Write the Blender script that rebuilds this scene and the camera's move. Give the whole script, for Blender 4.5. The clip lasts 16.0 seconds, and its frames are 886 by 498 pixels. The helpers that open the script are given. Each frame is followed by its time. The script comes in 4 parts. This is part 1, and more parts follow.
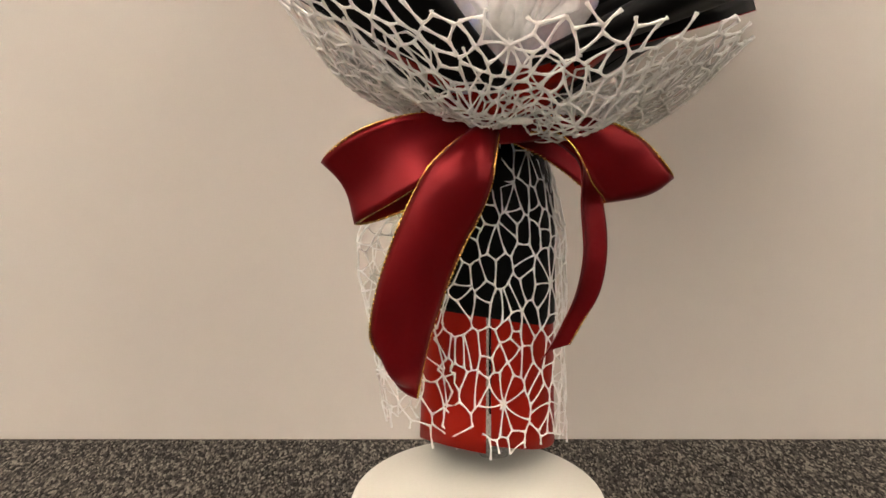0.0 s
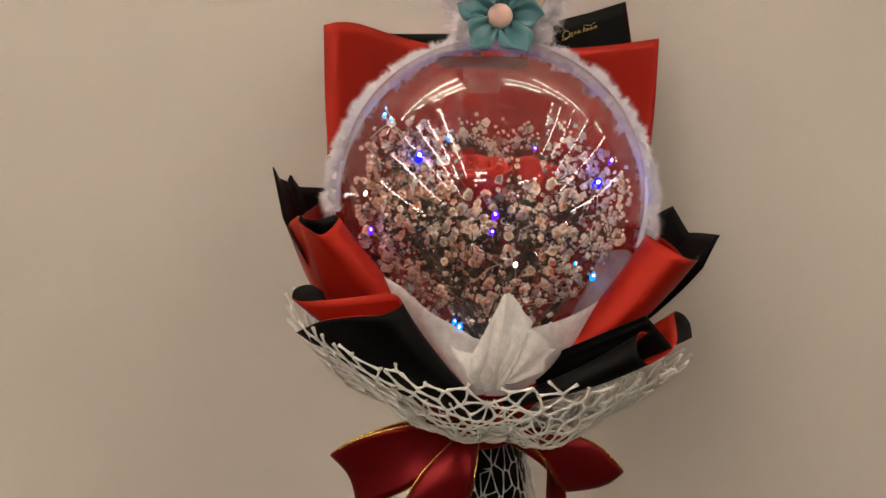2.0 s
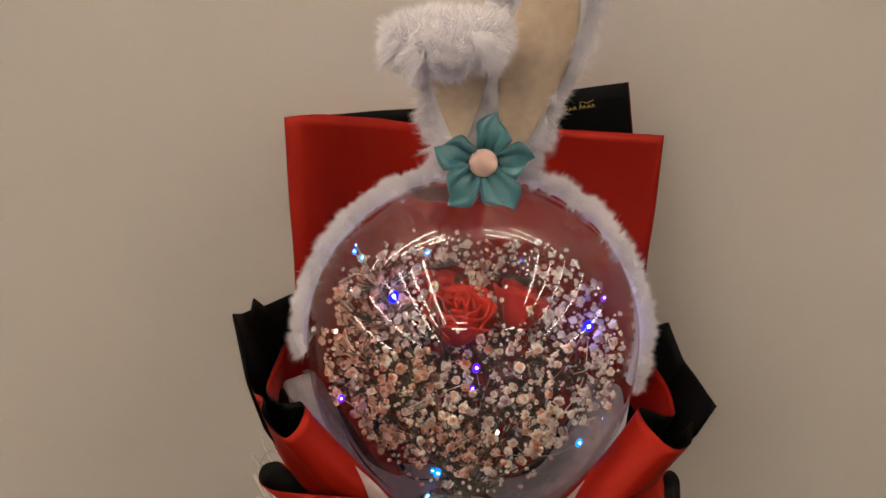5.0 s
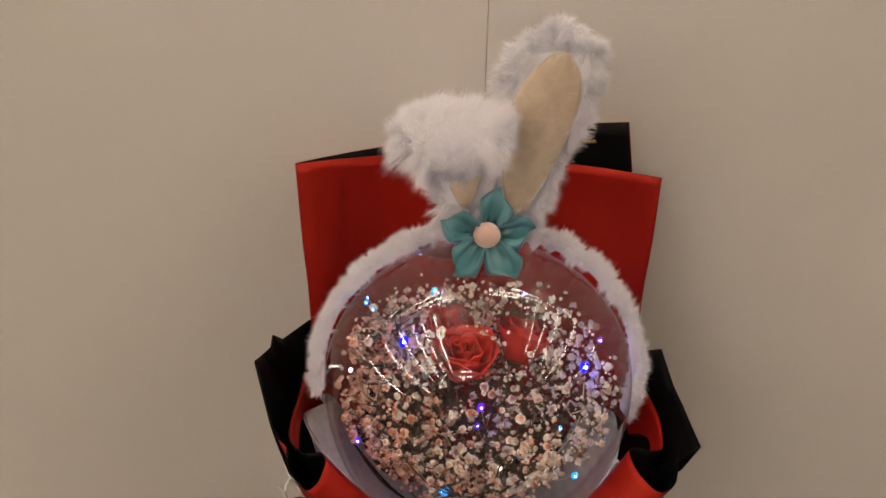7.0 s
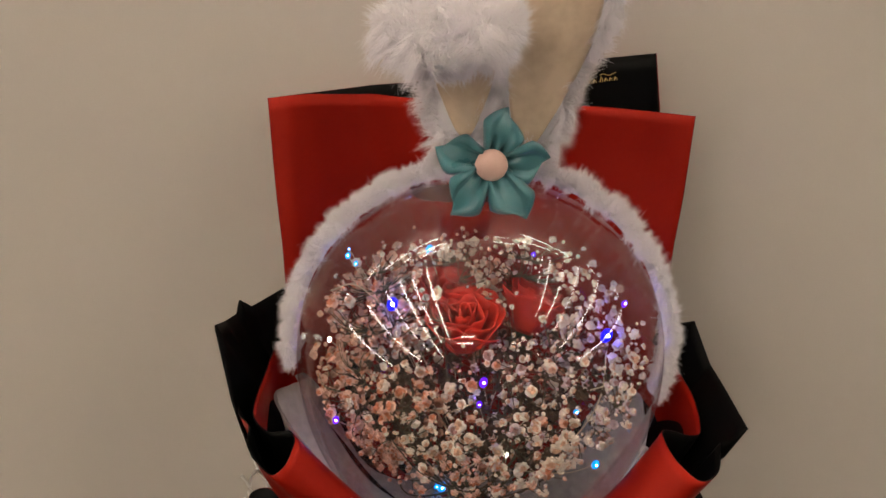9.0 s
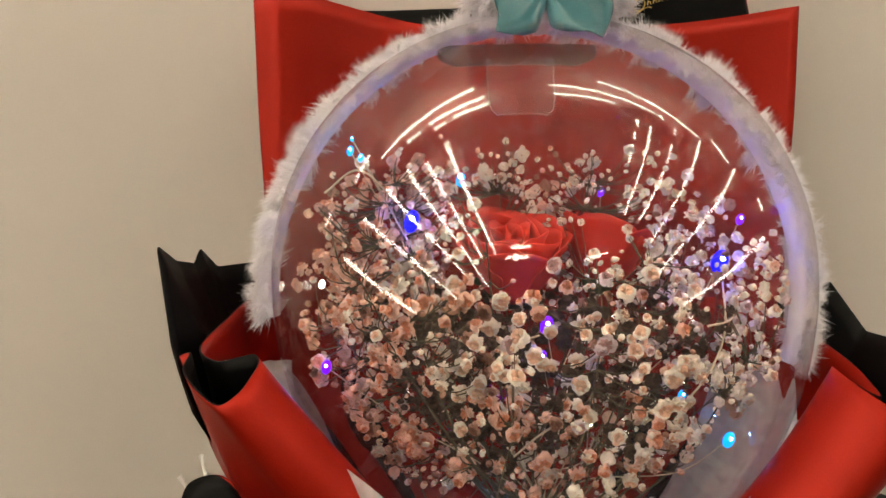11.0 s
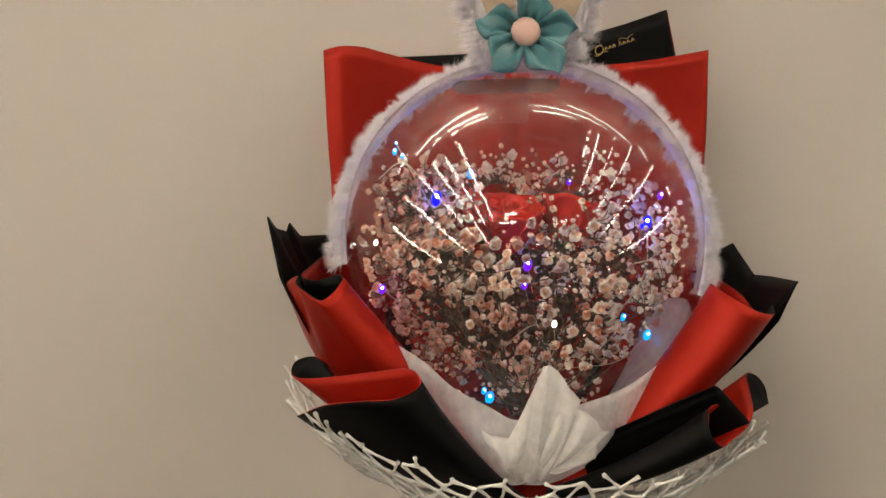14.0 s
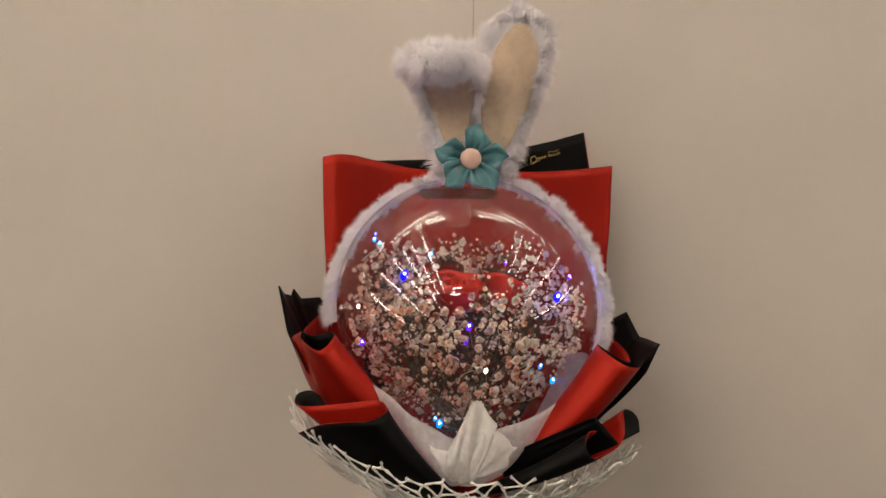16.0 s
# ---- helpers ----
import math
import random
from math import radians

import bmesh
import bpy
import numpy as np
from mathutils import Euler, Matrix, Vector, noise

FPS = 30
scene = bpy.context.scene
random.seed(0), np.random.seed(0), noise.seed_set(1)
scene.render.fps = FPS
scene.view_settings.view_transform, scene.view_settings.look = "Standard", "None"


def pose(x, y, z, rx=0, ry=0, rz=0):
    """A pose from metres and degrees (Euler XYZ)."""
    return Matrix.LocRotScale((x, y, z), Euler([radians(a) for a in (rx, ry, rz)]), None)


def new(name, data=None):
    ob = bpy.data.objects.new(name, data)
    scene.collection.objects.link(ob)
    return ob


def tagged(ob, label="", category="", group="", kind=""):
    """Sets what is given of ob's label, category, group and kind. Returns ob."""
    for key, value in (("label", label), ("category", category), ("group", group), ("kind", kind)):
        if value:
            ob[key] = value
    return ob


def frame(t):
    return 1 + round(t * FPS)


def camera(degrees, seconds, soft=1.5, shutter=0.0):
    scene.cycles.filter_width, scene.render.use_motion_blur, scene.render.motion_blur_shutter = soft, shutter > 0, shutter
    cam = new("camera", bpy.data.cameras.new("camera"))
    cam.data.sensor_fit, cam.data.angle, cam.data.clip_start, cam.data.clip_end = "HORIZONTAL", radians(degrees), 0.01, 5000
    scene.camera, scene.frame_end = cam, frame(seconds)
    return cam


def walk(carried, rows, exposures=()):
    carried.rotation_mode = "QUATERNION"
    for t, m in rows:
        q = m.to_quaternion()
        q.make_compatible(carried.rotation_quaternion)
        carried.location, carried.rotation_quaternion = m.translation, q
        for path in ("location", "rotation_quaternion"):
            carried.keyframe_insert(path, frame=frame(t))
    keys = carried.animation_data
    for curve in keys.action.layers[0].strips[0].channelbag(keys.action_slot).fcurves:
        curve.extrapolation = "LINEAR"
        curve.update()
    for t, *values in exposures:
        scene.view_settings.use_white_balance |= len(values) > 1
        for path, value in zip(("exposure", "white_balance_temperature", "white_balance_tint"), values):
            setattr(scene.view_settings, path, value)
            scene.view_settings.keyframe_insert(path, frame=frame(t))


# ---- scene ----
cam = camera(55.4, 16.0)
METRES, EYE, TILT, LEAN, TURN = 1.3, 0.324, -14.0, 0.0, 0.0
ROWS = [
    (0.0, 0.0, 0.0, 0.0, 0.0, 0.0, -0.0),
    (0.5, 0.0003, -0.0299, 0.0379, -0.05, -1.15, -0.43),
    (1.0, -0.0027, -0.0495, 0.0759, -0.24, -1.43, -0.76),
    (1.5, -0.0053, -0.0569, 0.1072, -0.77, -1.08, -1.05),
    (2.0, -0.0034, -0.0704, 0.1285, -1.03, 1.24, -0.81),
    (2.5, -0.0045, -0.0756, 0.1473, -1.39, 4.64, -0.54),
    (3.0, -0.0036, -0.0743, 0.155, -1.43, 5.61, -0.64),
    (3.5, -0.0008, -0.0661, 0.1631, -1.51, 6.24, -0.96),
    (6.0, 0.0019, -0.007, 0.3532, -1.75, -21.0, -0.58),
    (6.5, 0.0019, -0.0095, 0.3597, -1.4, -20.58, -0.3),
    (7.0, 0.0016, -0.0193, 0.3746, -1.35, -20.01, -0.15),
    (7.5, -0.0011, -0.024, 0.3855, -1.29, -19.54, -0.27),
    (8.0, -0.0002, -0.0178, 0.3819, -1.34, -19.26, -0.51),
    (8.5, 0.0058, 0.0029, 0.3571, -1.4, -19.02, -0.49),
    (9.0, 0.0052, 0.0294, 0.3167, -1.18, -17.69, -0.36),
    (9.5, -0.0018, 0.0448, 0.2751, -1.01, -12.71, -0.31),
    (12.0, -0.0014, 0.1353, 0.1534, -0.37, 3.06, 1.28),
    (12.5, 0.0016, 0.1254, 0.1538, -0.39, 3.16, 1.4),
    (13.0, 0.0035, 0.0988, 0.1537, -0.11, 3.1, 1.51),
    (13.5, 0.0031, 0.0468, 0.1521, 0.44, 3.01, 1.5),
    (14.0, -0.0028, -0.0091, 0.147, 0.57, 2.42, 1.07),
    (14.5, -0.0033, -0.0607, 0.1479, 0.21, 1.7, 0.47),
    (15.0, -0.0009, -0.0995, 0.1472, 0.02, 1.47, 0.01),
    (15.5, 0.0064, -0.1264, 0.1452, -0.48, 1.85, -0.08),
    (16.0, 0.0085, -0.1427, 0.1576, -0.71, 4.91, -0.28),
]
walk(cam, [(t, pose(-0.036, -0.644, EYE, TILT, LEAN, TURN) @ pose(METRES * x, METRES * y, METRES * z, 90 + pitch, roll, yaw)) for t, x, y, z, yaw, pitch, roll in ROWS],
     [(0.0, 0.68, 6150, 10), (0.5, 0.68, 6150, 10), (1.0, 0.45, 6300, 10), (1.5, 0.22, 6450, 10), (2.2, -0.03, 6500, 10), (3.0, -0.20, 6500, 10), (3.5, -0.32, 6500, 10), (6.0, -0.20, 6500, 10), (8.2, -0.33, 6500, 10), (9.5, -0.20, 6550, 8), (12.0, 0.36, 6650, 3), (13.0, 0.27, 6550, 4), (14.2, 0.06, 6400, 6), (15.0, 0.0, 6430, 9), (16.0, -0.08, 6430, 10)])

# ---- world: a closed hall, lit by its ceiling strips ----
world = bpy.data.worlds.new("hall_world")
world.use_nodes = True
scene.world = world
world.node_tree.nodes["Background"].inputs[0].default_value = (0.9, 0.85, 0.78, 1)
world.node_tree.nodes["Background"].inputs[1].default_value = 0.02


# ---- materials ----
def nodes_of(name):
    m = bpy.data.materials.new(name)
    m.use_nodes = True
    return m, m.node_tree.nodes, m.node_tree.links, m.node_tree.nodes["Principled BSDF"]


def surface(name, a, b, rough=0.6, scale=40.0, fine=400.0, bump=0.1, dist=0.0005, metal=0.0, sheen=0.0, rough_var=0.1,
            spread=0.0, coat=0.0, stretch=(1, 1, 1), trans=0.0, lo=0.34, hi=0.7, spec=0.5):
    """Two-scale procedural surface: colour between a and b, fine relief, uneven gloss; spread: shift of value per object or island."""
    m, n, l, p = nodes_of(name)
    co = n.new("ShaderNodeTexCoord")
    mp = n.new("ShaderNodeMapping")
    mp.inputs["Scale"].default_value = stretch
    l.new(co.outputs["Object"], mp.inputs["Vector"])
    big = n.new("ShaderNodeTexNoise")
    big.inputs["Scale"].default_value = scale
    big.inputs["Detail"].default_value = 4
    small = n.new("ShaderNodeTexNoise")
    small.inputs["Scale"].default_value = fine
    small.inputs["Detail"].default_value = 3
    l.new(mp.outputs[0], big.inputs["Vector"])
    l.new(mp.outputs[0], small.inputs["Vector"])
    add = n.new("ShaderNodeMath")
    add.operation = "MULTIPLY_ADD"
    add.inputs[1].default_value = 0.45
    l.new(small.outputs[0], add.inputs[0])
    half = n.new("ShaderNodeMath")
    half.operation = "MULTIPLY"
    half.inputs[1].default_value = 0.6
    l.new(big.outputs[0], half.inputs[0])
    l.new(half.outputs[0], add.inputs[2])
    ramp = n.new("ShaderNodeMapRange")
    ramp.inputs[1].default_value, ramp.inputs[2].default_value = lo, hi
    l.new(add.outputs[0], ramp.inputs[0])
    mix = n.new("ShaderNodeMix")
    mix.data_type = "RGBA"
    mix.inputs[6].default_value, mix.inputs[7].default_value = (*a, 1), (*b, 1)
    l.new(ramp.outputs[0], mix.inputs[0])
    out = mix.outputs[2]
    if spread:
        info = n.new("ShaderNodeObjectInfo")
        geo = n.new("ShaderNodeNewGeometry")
        s = n.new("ShaderNodeMath")
        s.operation = "ADD"
        l.new(info.outputs["Random"], s.inputs[0])
        l.new(geo.outputs["Random Per Island"], s.inputs[1])
        r = n.new("ShaderNodeMapRange")
        r.inputs[1].default_value, r.inputs[2].default_value = 0.0, 2.0
        r.inputs[3].default_value, r.inputs[4].default_value = 1 - spread, 1 + spread
        l.new(s.outputs[0], r.inputs[0])
        hsv = n.new("ShaderNodeHueSaturation")
        l.new(r.outputs[0], hsv.inputs["Value"])
        l.new(out, hsv.inputs["Color"])
        out = hsv.outputs[0]
    l.new(out, p.inputs["Base Color"])
    rr = n.new("ShaderNodeMapRange")
    rr.inputs[3].default_value, rr.inputs[4].default_value = max(0.02, rough - rough_var), min(1.0, rough + rough_var)
    l.new(big.outputs[0], rr.inputs[0])
    l.new(rr.outputs[0], p.inputs["Roughness"])
    p.inputs["Metallic"].default_value = metal
    p.inputs["Specular IOR Level"].default_value = spec
    p.inputs["Sheen Weight"].default_value = sheen
    p.inputs["Coat Weight"].default_value = coat
    bp = n.new("ShaderNodeBump")
    bp.inputs["Strength"].default_value, bp.inputs["Distance"].default_value = bump, dist
    l.new(add.outputs[0], bp.inputs["Height"])
    l.new(bp.outputs[0], p.inputs["Normal"])
    if trans:
        tr = n.new("ShaderNodeBsdfTranslucent")
        l.new(out, tr.inputs["Color"])
        ms = n.new("ShaderNodeMixShader")
        ms.inputs[0].default_value = trans
        l.new(p.outputs[0], ms.inputs[1])
        l.new(tr.outputs[0], ms.inputs[2])
        l.new(ms.outputs[0], n["Material Output"].inputs["Surface"])
    return m


def glow(name, colour, strength):
    m, n, l, p = nodes_of(name)
    p.inputs["Base Color"].default_value = (*colour, 1)
    p.inputs["Emission Color"].default_value = (*colour, 1)
    p.inputs["Emission Strength"].default_value = strength
    return m


def beaded_glow(name, colour, strength, pitch):
    """A lamp cover that glows brighter over each of the diodes in a row along its length."""
    m, n, l, p = nodes_of(name)
    p.inputs["Base Color"].default_value = (*colour, 1)
    p.inputs["Emission Color"].default_value = (*colour, 1)
    co = n.new("ShaderNodeTexCoord")
    xyz = n.new("ShaderNodeSeparateXYZ")
    l.new(co.outputs["Object"], xyz.inputs[0])
    k = n.new("ShaderNodeMath")
    k.operation = "MULTIPLY"
    k.inputs[1].default_value = math.tau / pitch
    l.new(xyz.outputs[0], k.inputs[0])
    w = n.new("ShaderNodeMath")
    w.operation = "SINE"
    l.new(k.outputs[0], w.inputs[0])
    r = n.new("ShaderNodeMapRange")
    r.inputs[1].default_value, r.inputs[2].default_value = -1.0, 1.0
    r.inputs[3].default_value, r.inputs[4].default_value = strength * 0.35, strength * 1.65
    l.new(w.outputs[0], r.inputs[0])
    l.new(r.outputs[0], p.inputs["Emission Strength"])
    return m


def clear_film(name, ior=1.45, tint=(1, 1, 1), gloss=0.02, haze=0.0, wave=0.0):
    """Thin clear plastic: straight through, with a Fresnel gloss."""
    m, n, l, p = nodes_of(name)
    n.remove(p)
    t = n.new("ShaderNodeBsdfTransparent")
    t.inputs[0].default_value = (*tint, 1)
    g = n.new("ShaderNodeBsdfGlossy")
    g.inputs["Roughness"].default_value = gloss
    if wave:
        co = n.new("ShaderNodeTexCoord")
        no = n.new("ShaderNodeTexNoise")
        no.inputs["Scale"].default_value, no.inputs["Detail"].default_value = 420, 1
        l.new(co.outputs["Object"], no.inputs["Vector"])
        bp = n.new("ShaderNodeBump")
        bp.inputs["Strength"].default_value, bp.inputs["Distance"].default_value = wave, 0.0002
        l.new(no.outputs[0], bp.inputs["Height"])
        l.new(bp.outputs[0], g.inputs["Normal"])
    lw = n.new("ShaderNodeLayerWeight")
    lw.inputs[0].default_value = 0.5
    pw = n.new("ShaderNodeMath")
    pw.operation = "POWER"
    pw.inputs[1].default_value = 3.9
    l.new(lw.outputs["Facing"], pw.inputs[0])
    fr = n.new("ShaderNodeMath")
    fr.operation = "MULTIPLY_ADD"
    fr.inputs[1].default_value, fr.inputs[2].default_value = 0.5, 2 * ((ior - 1) / (ior + 1)) ** 2
    l.new(pw.outputs[0], fr.inputs[0])
    mix = n.new("ShaderNodeMixShader")
    l.new(fr.outputs[0], mix.inputs[0])
    l.new(t.outputs[0], mix.inputs[1])
    l.new(g.outputs[0], mix.inputs[2])
    out = mix
    if haze:
        d = n.new("ShaderNodeBsdfDiffuse")
        d.inputs[0].default_value = (0.85, 0.83, 0.85, 1)
        out = n.new("ShaderNodeMixShader")
        out.inputs[0].default_value = haze
        l.new(mix.outputs[0], out.inputs[1])
        l.new(d.outputs[0], out.inputs[2])
    l.new(out.outputs[0], n["Material Output"].inputs["Surface"])
    return m


def tissue_material(name, cover):
    """Thin non-woven tissue: part light passes straight, part is scattered; fibres vary the cover."""
    m, n, l, p = nodes_of(name)
    co = n.new("ShaderNodeTexCoord")
    mp = n.new("ShaderNodeMapping")
    mp.inputs["Scale"].default_value = (1, 1, 0.8)
    l.new(co.outputs["Object"], mp.inputs["Vector"])
    no = n.new("ShaderNodeTexNoise")
    no.inputs["Scale"].default_value, no.inputs["Detail"].default_value = 260, 5
    l.new(mp.outputs[0], no.inputs["Vector"])
    r = n.new("ShaderNodeMapRange")
    r.inputs[1].default_value, r.inputs[2].default_value = 0.3, 0.7
    r.inputs[3].default_value, r.inputs[4].default_value = max(0, cover - 0.06), min(1, cover + 0.06)
    l.new(no.outputs[0], r.inputs[0])
    p.inputs["Base Color"].default_value = (0.94, 0.93, 0.91, 1)
    p.inputs["Roughness"].default_value = 0.7
    tl = n.new("ShaderNodeBsdfTranslucent")
    tl.inputs[0].default_value = (0.94, 0.93, 0.91, 1)
    a = n.new("ShaderNodeMixShader")
    a.inputs[0].default_value = 0.4
    l.new(p.outputs[0], a.inputs[1])
    l.new(tl.outputs[0], a.inputs[2])
    tp = n.new("ShaderNodeBsdfTransparent")
    b = n.new("ShaderNodeMixShader")
    l.new(r.outputs[0], b.inputs[0])
    l.new(tp.outputs[0], b.inputs[1])
    l.new(a.outputs[0], b.inputs[2])
    l.new(b.outputs[0], n["Material Output"].inputs["Surface"])
    return m


WALL = surface("wall_paint", (0.67, 0.61, 0.56), (0.71, 0.65, 0.595), 0.55, 6, 900, 0.06, 0.0004, rough_var=0.08)


def carpet():
    """Loop pile: small tufts, each of its own brown-grey, some nearly black, with clumped relief."""
    m, n, l, p = nodes_of("loop_carpet")
    co = n.new("ShaderNodeTexCoord")
    bent = n.new("ShaderNodeTexNoise")
    bent.inputs["Scale"].default_value = 160
    l.new(co.outputs["Object"], bent.inputs["Vector"])
    shift = n.new("ShaderNodeMix")
    shift.data_type = "VECTOR"
    shift.blend_type = "MIX"
    shift.inputs[0].default_value = 0.003
    l.new(co.outputs["Object"], shift.inputs[4])
    l.new(bent.outputs["Color"], shift.inputs[5])
    mp = n.new("ShaderNodeMapping")
    mp.inputs["Scale"].default_value = (760, 320, 40)
    l.new(shift.outputs[1], mp.inputs["Vector"])
    cell = n.new("ShaderNodeTexVoronoi")
    cell.inputs["Scale"].default_value = 1.0
    l.new(mp.outputs[0], cell.inputs["Vector"])
    split = n.new("ShaderNodeSeparateColor")
    l.new(cell.outputs["Color"], split.inputs[0])
    tone = n.new("ShaderNodeValToRGB")
    e = tone.color_ramp.elements
    e[0].position, e[0].color = 0.0, (0.012, 0.011, 0.0105, 1)
    e[1].position, e[1].color = 1.0, (0.215, 0.195, 0.165, 1)
    for at, c in ((0.35, (0.030, 0.027, 0.025, 1)), (0.72, (0.088, 0.077, 0.066, 1))):
        e.new(at).color = c
    l.new(split.outputs[0], tone.inputs[0])
    l.new(tone.outputs[0], p.inputs["Base Color"])
    p.inputs["Roughness"].default_value = 0.95
    p.inputs["Specular IOR Level"].default_value = 0.1
    bump = n.new("ShaderNodeBump")
    bump.invert = True
    bump.inputs["Strength"].default_value = 0.9
    bump.inputs["Distance"].default_value = 0.001
    l.new(cell.outputs["Distance"], bump.inputs["Height"])
    l.new(bump.outputs[0], p.inputs["Normal"])
    return m


CARPET = carpet()
CEIL = surface("ceiling_paint", (0.72, 0.7, 0.67), (0.76, 0.74, 0.71), 0.8, 3, 200, 0.1)
STRIP = beaded_glow("strip_light", (1.0, 0.87, 0.72), 17.0, 0.055)
SEAM = surface("seam_gap", (0.36, 0.29, 0.2), (0.58, 0.49, 0.36), 0.8, 60, 500, 0.2)
WHITE_PLASTIC = surface("white_plastic", (0.78, 0.76, 0.71), (0.82, 0.80, 0.75), 0.35, 20, 600, 0.03)
RED_PAPER = surface("red_paper", (0.272, 0.0098, 0.0038), (0.318, 0.0126, 0.0050), 0.44, 25, 1500, 0.05, 0.0003, spec=0.14, metal=0.32)
BLACK_PAPER = surface("black_paper", (0.0012, 0.0012, 0.0011), (0.0024, 0.0022, 0.002), 0.50, 25, 1500, 0.05, 0.0003, spec=0.09)
RIBBON = surface("satin_ribbon", (0.145, 0.0035, 0.0055), (0.19, 0.005, 0.008), 0.32, 30, 2500, 0.03, 0.0001, rough_var=0.05, metal=0.6, spec=0.3)
GOLD = surface("gold_thread", (0.75, 0.42, 0.08), (0.95, 0.62, 0.18), 0.25, 300, 1500, 0.2, metal=1.0)
GOLD_FOIL = surface("gold_foil", (0.80, 0.52, 0.12), (0.95, 0.70, 0.25), 0.42, 300, 1500, 0.1, metal=0.5)
NET = surface("white_net_fibre", (0.92, 0.90, 0.87), (0.97, 0.955, 0.93), 0.75, 200, 1800, 0.5, 0.0004, trans=0.35)
TISSUE = tissue_material("white_tissue", 0.62)
TISSUE_THIN = tissue_material("thin_tissue", 0.46)
SHELL = clear_film("clear_ball", 1.5, (0.985, 0.98, 0.985), 0.012, 0.010, 0.015)
TAPE = clear_film("clear_tape", 1.15, (0.965, 0.945, 0.945), 0.25, 0.012)
# grey film whose tint imitates a dark reflection at the ball's top
DARK_REFLECTION = clear_film("dark_reflection_film", 1.15, (0.60, 0.56, 0.54), 0.3, 0.02)
TAPE_EDGE = clear_film("pressed_edge", 1.2, (0.97, 0.95, 0.95), 0.3, 0.08)
FUR = surface("lilac_white_fur", (0.94, 0.915, 0.955), (0.985, 0.975, 0.985), 0.8, 60, 300, 0.05, spread=0.03, trans=0.6)
FUR_BASE = surface("fur_backing", (0.90, 0.88, 0.92), (0.95, 0.94, 0.96), 0.9, 60, 300, 0.2)
FELT = surface("cream_suede", (0.58, 0.43, 0.29), (0.75, 0.60, 0.44), 0.85, 26, 160, 0.12, 0.0004, sheen=0.2, lo=0.28, hi=0.62)
TEAL = surface("teal_satin", (0.045, 0.158, 0.185), (0.068, 0.215, 0.250), 0.30, 60, 1800, 0.12, 0.0002, sheen=0.1)
BUTTON = surface("pink_button", (0.72, 0.47, 0.40), (0.76, 0.51, 0.44), 0.5, 80, 900, 0.05)
ROSE = surface("red_soap_rose", (0.68, 0.020, 0.009), (0.82, 0.045, 0.018), 0.55, 60, 500, 0.1, spread=0.12, trans=0.15)
STEM = surface("dry_stem", (0.06, 0.05, 0.026), (0.21, 0.17, 0.095), 0.8, 60, 400, 0.2, spread=0.3)
LEAF = surface("green_sepal", (0.05, 0.07, 0.025), (0.10, 0.12, 0.05), 0.7, 60, 400, 0.2)
WIRE = surface("fairy_wire", (0.62, 0.52, 0.36), (0.80, 0.68, 0.50), 0.35, 60, 400, 0.1, metal=0.4)
CLEAR_ROD = clear_film("clear_rod", 1.49, (0.93, 0.92, 0.9), 0.03, 0.12)


def floret_material(name, a, b):
    return surface(name, a, b, 0.75, 250, 900, 0.2, 0.0003, spread=0.25, trans=0.28)


# petals, hearts
FLORETS = [[floret_material("cream_floret", (0.92, 0.82, 0.70), (0.98, 0.94, 0.86)), floret_material("cream_heart", (0.74, 0.44, 0.30), (0.90, 0.68, 0.52))],
           [floret_material("peach_floret", (0.84, 0.50, 0.37), (0.95, 0.74, 0.62)), floret_material("peach_heart", (0.66, 0.22, 0.11), (0.82, 0.42, 0.27))],
           [floret_material("dusky_floret", (0.42, 0.20, 0.13), (0.66, 0.40, 0.30)), floret_material("dusky_heart", (0.24, 0.09, 0.05), (0.40, 0.19, 0.12))],
           [floret_material("mauve_floret", (0.74, 0.61, 0.63), (0.92, 0.83, 0.83)), floret_material("mauve_heart", (0.50, 0.27, 0.27), (0.66, 0.42, 0.40))]]
# dark copy of the florets: shade of the deep gaps put into colour
FLORETS.append([floret_material("shaded_floret", (0.085, 0.048, 0.03), (0.19, 0.115, 0.07)), floret_material("shaded_heart", (0.045, 0.025, 0.014), (0.12, 0.068, 0.04))])



# ---- building helpers ----
def thing(name, label, category, m=Matrix(), group="", kind=""):
    ob = new(name)
    ob.matrix_basis = m
    ob.empty_display_size = 0.05
    return tagged(ob, label, category, group, kind)


def part(name, bm, material, parent, label="", smooth=True, kind=""):
    """Links a bmesh as one mesh object under a thing or a part."""
    me = bpy.data.meshes.new(name)
    bmesh.ops.recalc_face_normals(bm, faces=bm.faces[:]) if smooth == "recalc" else None
    bm.to_mesh(me)
    bm.free()
    return mesh_part(name, me, material, parent, label, bool(smooth), kind)


def mesh_part(name, me, material, parent, label="", smooth=True, kind=""):
    for m in material if isinstance(material, (list, tuple)) else [material]:
        me.materials.append(m)
    if smooth:
        me.polygons.foreach_set("use_smooth", [True] * len(me.polygons))
    ob = new(name, me)
    ob.parent = parent
    return tagged(ob, label, kind=kind)


def raw_mesh(name, verts, faces):
    me = bpy.data.meshes.new(name)
    me.from_pydata([tuple(v) for v in verts], [], [tuple(int(i) for i in q) for q in faces])
    me.update()
    return me


